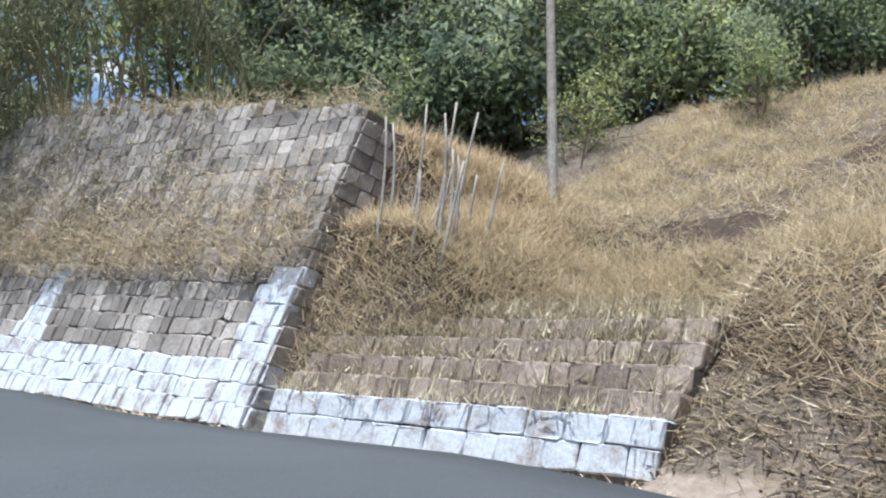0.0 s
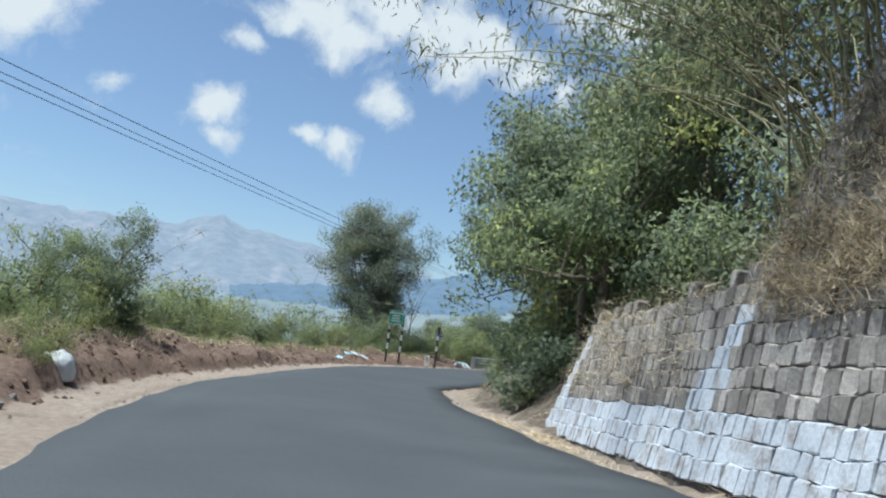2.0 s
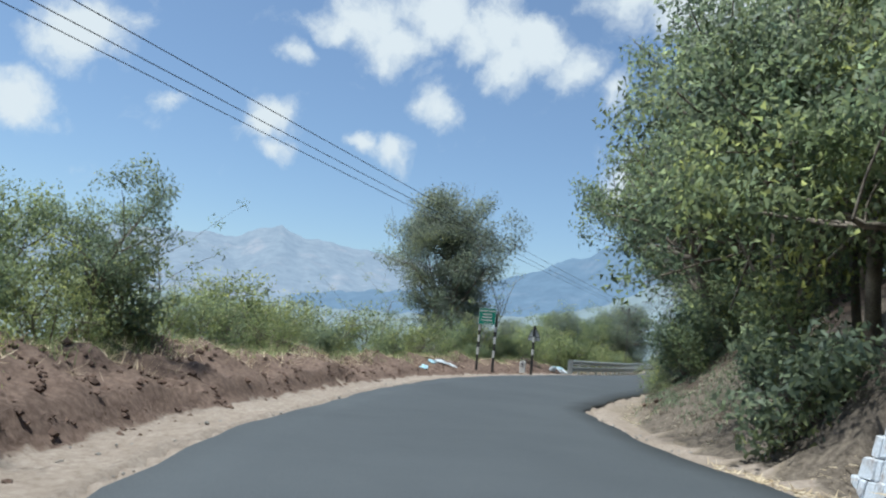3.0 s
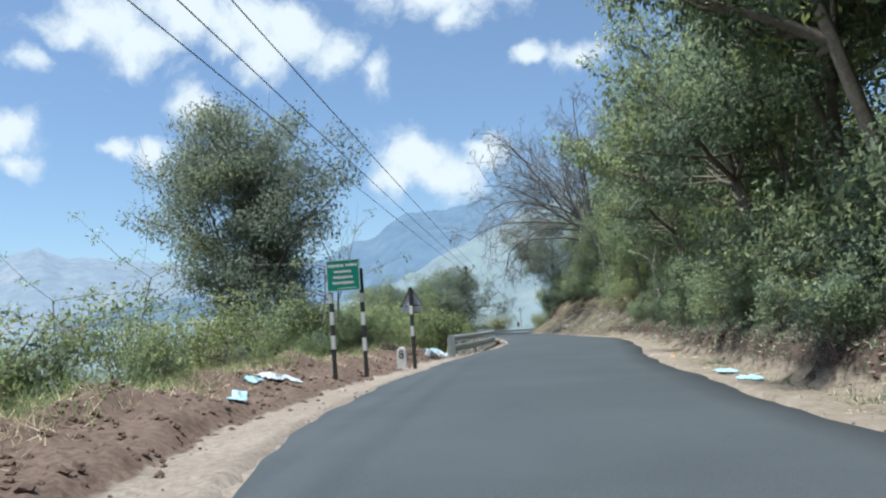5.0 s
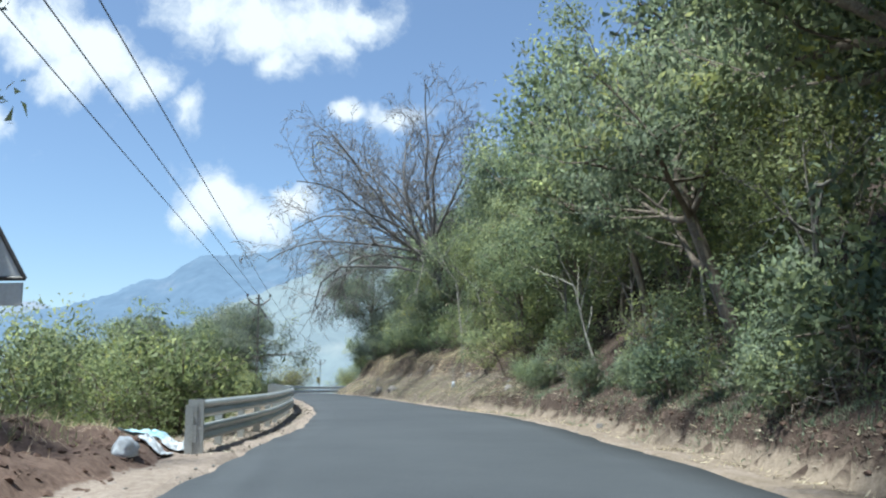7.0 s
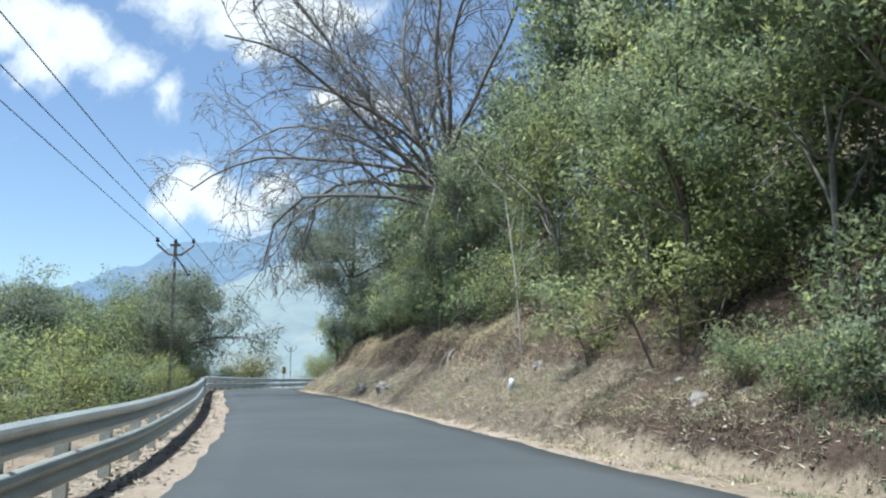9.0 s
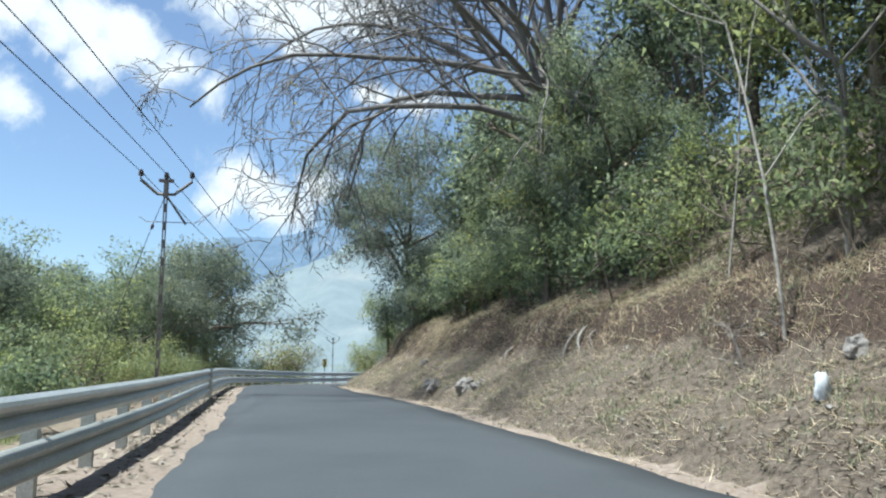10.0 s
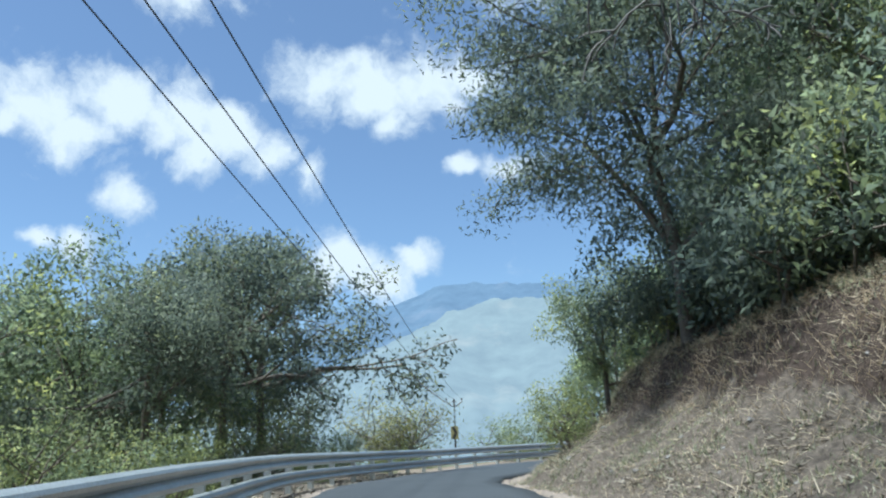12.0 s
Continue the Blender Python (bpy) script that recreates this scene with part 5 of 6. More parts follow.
far_tree = plant("broadleaf_tree", "hazy green tree farther along the valley", "tree", 190, (3.0, 0.15), 2, (7, 6), 0.7, 0.2, 3000, 0.6, 0.30, LEAF_LIGHT, group=GREEN, size_to=(3.2, 6.5), draw_to=1, clumps=50, slim=0.5)
sprig = plant("wispy_sprig", "tall arching wispy sprig standing above the thorn scrub", "shrub", 195, (3.4, 0.022), 1, (8,), 0.62, -0.1, 620, 0.11, 0.09, LEAF_MID, DRY_WOOD, lean=(0.35, 0.1), group=GREEN, slim=0.35)
overhang = [plant("broadleaf_tree", "tall leafy tree leaning from the bank over the road", "tree", 200 + k, (4.0, 0.17), 3, (7, 5, 4), 0.62, 0.15, 17000, 0.30, 0.155, m_, lean=(-0.42, 0.0), group=GREEN, size_to=(4.4, 10.8), draw_to=3, floor=3.4, droop=0.9, quad=True, slim=0.4, clumps=220) for k, m_ in ((0, LEAF_DARK), (1, LEAF_MID))]
bank_bush = plant("broadleaf_bush", "dense dark broad-leaved bush hanging over the bank", "bush", 205, (1.6, 0.05), 3, (6, 5, 4), 0.68, 0.1, 8000, 0.28, 0.14, LEAF_SHADY, stems=3, group=GREEN, size_to=(2.1, 4.0), draw_to=1, droop=0.9, quad=True, slim=0.4, clumps=110)


def beside(line, i, dist):
    """A point dist metres to the right of line at vertex i (left: minus)."""
    a, b = line[max(i - 2, 0)], line[min(i + 2, len(line) - 1)]
    d = (b - a)[:2]
    d = d / np.linalg.norm(d)
    return line[i][0] + d[1] * dist, line[i][1] - d[0] * dist


def at_y(line, y):
    return int(np.argmin(np.abs(line[:, 1] - y)))


# the wooded bank on the right
for k, (y, off, s_) in enumerate(((31.0, 3.4, 0.95), (36.0, 2.9, 1.0), (42.0, 3.2, 0.95), (48.5, 3.0, 1.0), (55.0, 3.2, 1.0), (61.0, 3.8, 0.9))):
    i = at_y(RIGHT, y)
    x_, y_ = beside(RIGHT, i, off)
    d_ = RIGHT[min(i + 2, len(RIGHT) - 1)] - RIGHT[i - 2]
    put(overhang[k % 2], x_, y_, s_, math.atan2(d_[1], d_[0]) - math.pi / 2 + prng.uniform(-0.3, 0.3))
for y in np.arange(26.0, 76.0, 2.3):
    i = at_y(RIGHT, y + prng.uniform(-0.8, 0.8))
    for lo, hi, pool, s0, s1 in ((1.9, 2.6, shrubs_dark + shrubs_mid + (shrubs_dry + shrubs_light[:1] if y > 50 else []), 0.45, 0.7), (2.5, 3.3, shrubs_dark + shrubs_mid if y < 54 else shrubs_light + shrubs_dry + shrubs_mid[:1], 0.8, 1.2), (3.4, 4.4, (trees_mid + trees_dark) if y < 52 else (trees_pale + trees_mid), 0.85, 1.2), (5.4, 7.0, trees_back, 1.15, 1.5)):
        if lo > 5 and prng.random() < 0.15:
            continue
        if lo < 3 and y > 62 and prng.random() < (0.75 if lo < 2 else 0.35):
            continue
        x_, y_ = beside(RIGHT, i, prng.uniform(lo, hi))
        put(prng.choice(pool), x_, y_, prng.uniform(s0, s1), prng.uniform(0, 6.28))
for y in np.arange(29.0, 66.0, 1.7):
    x_, y_ = beside(RIGHT, at_y(RIGHT, y), prng.uniform(1.6, 2.4))
    put(prng.choice(shrubs_mid + shrubs_dark + shrubs_dry[:1]), x_, y_, prng.uniform(0.4, 0.75), prng.uniform(0, 6.28))
# lower growth round the bare tree and on to the bend
for y in np.arange(67.0, 124.0, 1.9):
    i = at_y(RIGHT, min(y, 124))
    far_ = y > 96
    for lo, hi, pool, s0, s1 in ((3.9, 4.8, (shrubs_dark + shrubs_mid) if y > 80 else (shrubs_light + shrubs_dry + shrubs_mid), 0.9, 1.35), (4.8, 6.2, shrubs_dark + shrubs_mid + shrubs_dry, 1.2, 1.75), (6.0, 8.0, trees_mid + (trees_dark if far_ else trees_pale), 0.6, 0.8), (8.5, 11.0, trees_back, 0.85, 1.15)):
        if prng.random() < (0.45 if lo > 8 else 0.16) or (lo > 5.9 and not far_ and 80 < y < 89):
            continue
        x_, y_ = beside(RIGHT, i, prng.uniform(lo, hi))
        put(prng.choice(pool), x_, y_, prng.uniform(s0, s1) * (1.0 if y < 104 or lo > 5 else 0.75), prng.uniform(0, 6.28))
for y in np.arange(56.0, 79.0, 2.0):
    x_, y_ = beside(RIGHT, at_y(RIGHT, y), prng.uniform(5.0, 6.6))
    put(prng.choice(trees_mid + trees_dark + trees_pale), x_, y_, prng.uniform(0.95, 1.3), prng.uniform(0, 6.28))
for y, d_ in ((94.5, 3.4), (96.0, 4.4), (98.0, 3.6), (88.0, 5.4), (91.5, 4.9)):
    x_, y_ = beside(RIGHT, at_y(RIGHT, y), d_)
    put(bank_bush, x_, y_, prng.uniform(0.9, 1.1), prng.uniform(0, 6.28))
for y, d_ in ((84.0, 8.6), (86.0, 9.4), (88.5, 9.6), (91.0, 10.2), (90.0, 7.5), (92.5, 8.6), (95.0, 7.4), (98.0, 8.2)):
    x_, y_ = beside(RIGHT, at_y(RIGHT, y), d_)
    put(prng.choice(trees_back), x_, y_, prng.uniform(1.1, 1.25), prng.uniform(0, 6.28))
# above and behind the wall
for x_, y_, t_, s_ in ((-23.8, 26.4, trees_mid[0], 1.15), (-25.9, 26.8, trees_mid[1], 1.15), (-24.8, 27.6, trees_dark[0], 1.0), (-22.0, 26.6, shrubs_dark[0], 1.2), (-19.0, 24.9, shrubs_dark[1], 1.1), (-20.5, 25.6, shrubs_mid[0], 1.2),
                       (-24.9, 25.4, shrubs_dark[0], 1.1), (-26.8, 28.3, trees_dark[1], 1.0), (-21.5, 29.0, trees_back[1], 1.1), (-18.0, 26.5, shrubs_dark[0], 1.4),
                       (-8.0, 22.5, trees_mid[1], 0.9), (-11.0, 25.0, trees_back[2], 1.1), (-4.5, 24.0, trees_mid[0], 0.95),
                       (-1.0, 25.5, trees_back[0], 1.0), (3.0, 24.5, trees_back[1], 1.1), (-6.0, 27.0, trees_back[2], 1.2), (7.0, 21.0, trees_back[0], 1.1), (-14.5, 27.5, trees_back[1], 1.2), (1.2, 20.5, shrubs_mid[0], 1.0),
                       (-2.2, 21.2, shrubs_light[1], 0.9), (1.0, 27.5, trees_back[2], 1.3), (4.5, 28.0, trees_back[0], 1.3), (8.5, 26.5, trees_back[1], 1.3), (11.5, 22.0, trees_back[2], 1.25), (10.5, 17.5, trees_back[0], 1.1), (-3.0, 28.5, trees_back[1], 1.3), (6.2, 23.5, shrubs_dark[0], 1.5), (2.8, 22.6, shrubs_dark[1], 1.3), (-9.5, 27.5, trees_back[0], 1.3), (5.0, 18.0, shrubs_mid[1], 1.1), (-6.8, 20.6, shrubs_mid[0], 0.9), (-15.5, 23.0, shrubs_mid[1], 0.9)):
    put(t_, x_, y_, s_, prng.uniform(0, 6.28))
for x_, y_, t_, s_ in ((-90.2, 103.0, trees_mid[0], 0.62), (-91.2, 105.6, trees_pale[0], 0.72), (-90.6, 101.8, shrubs_light[0], 0.8), (-92.0, 104.0, shrubs_light[1], 0.8), (-92.6, 107.0, shrubs_mid[0], 1.0), (-93.2, 109.6, trees_mid[1], 0.6),
                       (-10.6, 24.4, trees_back[0], 1.2), (-12.6, 23.6, trees_back[1], 1.1), (-8.4, 25.2, trees_back[2], 1.2)):
    put(t_, x_, y_, s_, prng.uniform(0, 6.28))
# undergrowth closing the crest behind the slope
for k in range(15):
    a = -8.5 + 1.05 * k
    put(prng.choice(shrubs_dark + shrubs_mid), a, 24.4 - 0.012 * (a + 2) ** 2 + prng.uniform(-0.8, 0.8), prng.uniform(1.3, 1.8), prng.uniform(0, 6.28))
for k in range(9):
    a = -9.0 + 1.9 * k
    put(prng.choice(trees_back), a, 29.5 + prng.uniform(-1, 1), prng.uniform(1.0, 1.3), prng.uniform(0, 6.28))
for x_, y_, s_ in ((-5.6, 17.4, 0.5), (-6.4, 18.6, 0.6)):
    put(prng.choice(shrubs_mid), x_, y_, s_, prng.uniform(0, 6.28))
# thorn scrub on the valley side
for y in np.arange(9.0, 50.0, 1.7):
    i = at_y(LEFT, y + prng.uniform(-0.6, 0.6))
    for lo, hi, s0, s1 in ((3.9, 5.2, 0.5, 0.9), (5.0, 6.4, 0.85, 1.2), (6.6, 8.5, 1.1, 1.5)):
        if prng.random() < 0.08:
            continue
        x_, y_ = beside(LEFT, i, -prng.uniform(lo, hi))
        put(prng.choice(shrubs_light + shrubs_light + shrubs_mid + shrubs_dry + shrubs_dry[:1] + shrubs_dark[:1]), x_, y_, prng.uniform(s0 * 0.85, s1) * prng.choice((0.85, 1.0, 1.0, 1.2)), prng.uniform(0, 6.28))
for x_, y_, s_, t_ in ((-30.6, 15.0, 0.42, trees_mid[0]), (-33.2, 17.0, 0.42, trees_dark[0]), (-31.8, 14.0, 0.38, trees_mid[1]), (-38.5, 19.8, 0.36, trees_pale[0]), (-44.0, 23.0, 0.38, trees_mid[0]), (-49.5, 28.5, 0.36, trees_pale[1])):
    put(t_, x_, y_, s_, prng.uniform(0, 6.28))
for y in np.arange(51.0, 122.0, 2.0):
    i = at_y(LEFT, y)
    for lo, hi, s0, s1 in ((3.0, 4.0, 0.6, 0.9), (4.2, 6.5, 0.95, 1.3), (8.0, 12.0, 1.2, 1.7)):
        if prng.random() < (0.22 if lo < 8 else 0.45) or y > 109:
            continue
        x_, y_ = beside(LEFT, i, -prng.uniform(lo, hi))
        put(prng.choice(shrubs_light + shrubs_mid + shrubs_dry[:1]), x_, y_, prng.uniform(s0, s1), prng.uniform(0, 6.28))
for x_, y_, s_ in ((-100.5, 96.0, 0.85), (-103.2, 100.6, 1.05), (-104, 96.5, 0.9), (-106.9, 105.3, 1.36), (-109.5, 102.5, 1.25), (-112, 97, 1.2), (-103, 89, 1.1), (-97.5, 83.5, 0.8), (-113, 108, 1.1), (-118, 103, 1.1), (-94.5, 77.5, 0.75), (-109, 90, 1.1), (-101, 79, 0.9)):
    put(acacia[1] if s_ > 1.25 else prng.choice(acacia), x_, y_, s_, prng.uniform(0, 6.28))
for y in np.arange(13.0, 49.0, 2.6):
    x_, y_ = beside(LEFT, at_y(LEFT, y), -prng.uniform(4.6, 9.0))
    put(sprig, x_, y_, prng.uniform(0.8, 1.3), prng.uniform(0, 6.28))
for x_, y_, s_ in ((-114.5, 124.0, 1.0), (-105.5, 124.5, 0.8), (-110.0, 126.5, 1.0), (-103.5, 131.5, 1.0), (-98.0, 139.5, 1.1), (-93.0, 144.0, 1.2)):
    put(prng.choice(shrubs_light), x_, y_, s_ * 1.3, prng.uniform(0, 6.28))
for k in range(26):
    x_, y_ = -108 - prng.uniform(0, 60), 122 + prng.uniform(0, 70)
    put(far_tree, x_, y_, prng.uniform(0.7, 1.1), prng.uniform(0, 6.28))
for k in range(10):
    x_, y_ = -84 - prng.uniform(0, 22), 138 + prng.uniform(0, 40)
    put(far_tree, x_, y_, prng.uniform(0.4, 0.6), prng.uniform(0, 6.28))

for x_, y_, s_ in ((-25.15, 14.0, 0.34), (-26.0, 14.6, 0.42), (-24.6, 13.9, 0.25)):
    put(shrubs_light[0], x_, y_, s_, x_)
# single trees that stand out
big = plant("dark_tree", "tall dark dense small-leaved tree behind the green board", "tree", 214, (3.0, 0.12), 4, (6, 5, 4, 3), 0.62, 0.25, 88000, 0.42, 0.137, LEAF_SHADY, stems=3, size_to=(4.5, 10.8), draw_to=3, pct=96, clumps=560, slim=0.48)
put(big, -61.9, 43.9, 1.0, 0.6)


def bare_tree(seed):
    """A leafless tree: boughs that fan out of a short trunk, arch and droop, with side branches and fine twigs all along."""
    g = Growth(seed)
    g.twig = 0.012
    rng = g.rng

    def bough(p, d, length, r, level):
        steps = (9, 7, 5, 4)[level]
        pts, ways = [Vector(p)], []
        d = Vector(d).normalized()
        for k in range(steps):
            t = k / steps
            sag = (0.08, 0.03, 0.0, -0.04)[level] - 0.30 * t * (1 if d.z < 0.6 else 0.35)
            wob = (0.17, 0.2, 0.2, 0.22)[level]
            d = (d + Vector((rng.gauss(0, wob), rng.gauss(0, wob), rng.gauss(0, wob * 0.6) + sag))).normalized()
            pts.append(pts[-1] + d * length / steps)
            ways.append(d.copy())
        g.limb(pts, r, r * 0.3, (6, 4, 3, 3)[level])
        if level == 3:
            g.tips.append((pts[-1], d))
            return
        n = (11, 7, 4)[level]
        for k in range(n):
            t = 0.18 + 0.8 * (k + rng.random()) / n
            i = min(int(t * steps), steps - 1)
            f = t * steps - i
            at = pts[i].lerp(pts[i + 1], f)
            side = ways[i].cross(Vector((rng.gauss(0, 1), rng.gauss(0, 1), rng.gauss(0, 0.6)))).normalized()
            out = (ways[i] * rng.uniform(0.55, 0.95) + side * rng.uniform(0.55, 0.9) + Vector((0, 0, 0.12))).normalized()
            bough(at, out, length * rng.uniform(0.34, 0.58) * (1.1 - 0.55 * t), r * (1 - 0.7 * t) * rng.uniform(0.4, 0.6), level + 1)

    g.limb([Vector((0, 0, -0.4)), Vector((-0.1, -0.05, 1.5)), Vector((-0.35, -0.25, 3.0)), Vector((-0.6, -0.4, 4.6))], 0.24, 0.15, 8)
    fork = Vector((-0.5, -0.35, 4.2))
    for a, e, length, r in ((203, 8, 10.0, 0.09), (222, -2, 9.5, 0.085), (240, 8, 9.5, 0.085), (190, 20, 10.0, 0.09), (232, 18, 9.5, 0.09), (178, 26, 9.0, 0.085), (212, 38, 9.5, 0.10), (160, 45, 9.0, 0.085), (250, 48, 9.0, 0.085),
                            (192, 60, 9.8, 0.10), (130, 58, 9.5, 0.09), (290, 58, 9.0, 0.085), (30, 66, 9.0, 0.085), (85, 74, 8.0, 0.09), (228, 70, 9.0, 0.10), (275, 24, 8.0, 0.08), (165, 72, 8.8, 0.1)):
        a, e = radians(a), radians(e)
        bough(fork + Vector((0, 0, rng.uniform(-0.9, 0.4))), (math.cos(a) * math.cos(e), math.sin(a) * math.cos(e), math.sin(e)), length, r, 0)
    ob = empty("bare_tree", Matrix.Identity(4), "tall leafless tree with fine grey branches reaching over the road", "tree")
    part("trunk", (g.v, g.f), DARK_WOOD, ob, smooth=True)
    few = [p for p, _ in rng.sample(g.tips, 60)]
    v, f, puff, tint = leaf_cloud(few, 500, 0.14, 0.10, seed, 0.8, 0.5)
    crown = new("crown", leaf_mesh("crown", v, f, puff, tint, LEAF_YELLOW))
    crown.parent = ob
    return ob


put(bare_tree(229), -72.6, 87.6, 1.3, 0.0)
for x_, y_, s_, t_ in ((-70.9, 85.0, 0.72, trees_dark[0]), (-73.6, 86.6, 0.66, trees_dark[1]), (-69.6, 84.2, 0.62, trees_mid[0])):
    put(t_, x_, y_, s_, x_)
dead = plant("dead_tree", "dead grey tree with a few crooked bare branches", "tree", 231, (2.4, 0.07), 2, (4, 3), 0.5, 0.3, 0, 0, 0, None, DRY_WOOD, size_to=(1.3, 5.2))
put(dead, -57.6, 44.1, 1.15, 1.0)
yellow_bush = plant("round_bush", "round yellow-green bush with bare lower twigs at the bend", "bush", 241, (1.5, 0.05), 2, (7, 6), 0.7, 0.3, 6500, 0.33, 0.12, LEAF_YELLOW, DRY_WOOD, stems=6, size_to=(2.4, 3.6))
put(yellow_bush, -111.5, 119.2, 1.35, 0.3)
for x_, y_, s_ in ((-105.5, 110.5, 0.4), (-106.2, 113.0, 0.45), (-107.0, 115.5, 0.4), (-116.0, 120.5, 0.9), (-105.8, 121.5, 0.6), (-104.8, 124.0, 0.7)):
    put(shrubs_light[1], x_, y_, s_, s_ * 9)
bright = plant("round_bush", "bright green leafy bush beside the end of the barrier", "bush", 243, (1.2, 0.04), 2, (7, 5), 0.7, 0.2, 4200, 0.25, 0.15, LEAF_LIGHT, stems=6, size_to=(1.7, 2.8))
put(bright, -61.6, 53.6, 1.1, 0.3)
feather = plant("feathery_tree", "dark feathery tree with drooping low branches over the road edge", "tree", 251, (4.6, 0.17), 3, (7, 5, 4), 0.68, 0.05, 56000, 0.46, 0.17, LEAF_SHADY, slim=0.3, droop=0.9, size_to=(5.0, 11.5), clumps=330)
put(feather, -86.7, 100.0, 1.0, 0.4)
leafy = plant("broadleaf_tree", "small dark tree with large drooping leaves on the bank", "tree", 253, (1.7, 0.07), 2, (5, 5), 0.65, 0.2, 3600, 0.3, 0.18, LEAF_SHADY, droop=0.9, size_to=(1.6, 4.2), clumps=70)
put(leafy, -71.6, 86.2, 1.0, 0.4)

# slim stems on the slope and bank
for x_, y_, h_, r_, lean_ in ((-2.5, 15.7, 6.5, 0.085, (-0.16, 0.0)), (-65.75, 76.6, 5.2, 0.032, (-0.06, 0.02)), (-67.0, 78.9, 5.0, 0.024, (0.08, 0.0)), (-54.0, 63.2, 4.0, 0.045, (-0.28, 0.1))):
    k = int(abs(x_ * 7))
    one = plant("sapling", "slender pale-barked sapling on the slope", "tree", 300 + k, (h_, r_), 1, (5,), 0.5, 0.4, 220, 0.35, 0.16, LEAF_MID, PALE_BARK, lean=lean_)
    put(one, x_, y_, 1.0, 0.0)


def stem_clump():
    rng = random.Random(5)
    ob = empty("sapling_clump", Matrix.Translation((0, 0, 0)), "clump of thin pale upright bamboo stems on the slope", "bamboo")
    for k in range(13):
        q = FOOT_A - ALONG * rng.uniform(0.35, 1.7) - OUT * rng.uniform(0.95, 1.75)
        x_, y_ = q.x, q.y
        z_ = ground_z(x_, y_) - 0.15
        h_ = rng.uniform(0.9, 2.0)
        lx, ly = rng.uniform(-0.16, 0.02), rng.uniform(-0.05, 0.05)
        part("stem", tube([(x_ + lx * h_ * t * t, y_ + ly * h_ * t, z_ + h_ * t) for t in np.linspace(0, 1, 6)], [0.027 * (1 - 0.5 * t) for t in np.linspace(0, 1, 6)], 5), PALE_BARK, ob, smooth=True)
    return ob


stem_clump()


def bamboo(x, y, seed, count, reach, height, aim):
    rng = random.Random(seed)
    z = ground_z(x, y)
    ob = empty("bamboo_clump", Matrix.Identity(4), "arching dry bamboo clump above the wall", "bamboo", "bamboo above the wall")
    tips = []
    for k in range(count):
        a = aim + rng.gauss(0, 0.75)
        r = reach * rng.uniform(0.4, 1.2)
        h = height * rng.uniform(0.7, 1.1)
        bx, by = x + rng.gauss(0, 0.45), y + rng.gauss(0, 0.45)
        pts = []
        for t in np.linspace(0, 1, 9):
            out = r * t ** 2.2
            pts.append((bx + math.cos(a) * out, by + math.sin(a) * out, z - 0.2 + h * (t - 0.32 * t ** 3)))
        part("culm", tube(pts, [0.022 * (1 - 0.85 * t) + 0.003 for t in np.linspace(0, 1, 9)], 4, cap=False), CULM, ob, smooth=True)
        tips += pts[5:]
    v, f, puff, tint = leaf_cloud(tips, 7500, 0.34, 0.19, seed, 1.5, 0.15)
    crown = new("foliage", leaf_mesh("foliage", v, f, puff, tint, LEAF_BAMBOO))
    crown.parent = ob
    return ob


bamboo(-13.6, 20.6, 1, 34, 5.6, 7.0, radians(215))
bamboo(-14.8, 21.6, 2, 30, 6.6, 7.6, radians(222))
bamboo(-12.0, 20.8, 3, 26, 5.0, 6.6, radians(230))
bamboo(-10.0, 20.8, 4, 20, 4.0, 6.5, radians(225))

# ---- dry grass and leaf litter ----


def blades(name, label, spots, length, width, mat, seed, flat=0.0, group=""):
    """Blades or strips lying or standing on the ground, one mesh."""
    rng = np.random.default_rng(seed)
    n = len(spots)
    x, y = spots[:, 0], spots[:, 1]
    z = spots[:, 2] if spots.shape[1] > 2 else ground_shape(x, y)[0]
    a = rng.uniform(0, 2 * np.pi, n)
    tilt = np.abs(rng.normal(0.5 + 0.75 * flat, 0.35 - 0.1 * flat, n))
    tilt = np.clip(tilt, 0.05, 1.5)
    L = length * rng.uniform(0.45, 1.3, n)
    d = np.stack([np.cos(a) * np.sin(tilt), np.sin(a) * np.sin(tilt), np.cos(tilt)], 1)
    side = np.stack([-np.sin(a), np.cos(a), rng.normal(0, 0.4, n)], 1) * (width * rng.uniform(0.5, 1.3, n))[:, None]
    p = np.stack([x, y, z + 0.01], 1)
    tip = p + d * L[:, None]
    tip[:, 2] -= L * 0.18
    v = np.stack([p - side * 1.3, p + side * 1.3, tip], 1).reshape(-1, 3)
    me = bpy.data.meshes.new(name)
    me.vertices.add(n * 3)
    me.vertices.foreach_set("co", v.astype(np.float32).ravel())
    me.loops.add(n * 3)
    me.loops.foreach_set("vertex_index", np.arange(n * 3, dtype=np.int32))
    me.polygons.add(n)
    me.polygons.foreach_set("loop_start", np.arange(0, n * 3, 3, dtype=np.int32))
    me.materials.append(mat)
    me.update(calc_edges=True)
    return tagged(new(name, me), label, "grass", group, "stuff")


grng = np.random.default_rng(9)


def strip_spots(line, i0, i1, side, lo, hi, n, power=1.0):
    i = grng.integers(i0, i1, n)
    d = lo + (hi - lo) * grng.random(n) ** power
    t = np.gradient(line[:, :2], axis=0)
    t /= np.linalg.norm(t, axis=1)[:, None]
    q = line[i, :2] + np.stack([t[i, 1], -t[i, 0]], 1) * (d * side)[:, None] + grng.normal(0, 0.15, (n, 2))
    return q


# tufts: seed points with many blades round each
def tufts(points, per, radius):
    k = np.repeat(points, per, axis=0)
    return k + grng.normal(0, radius, k.shape)


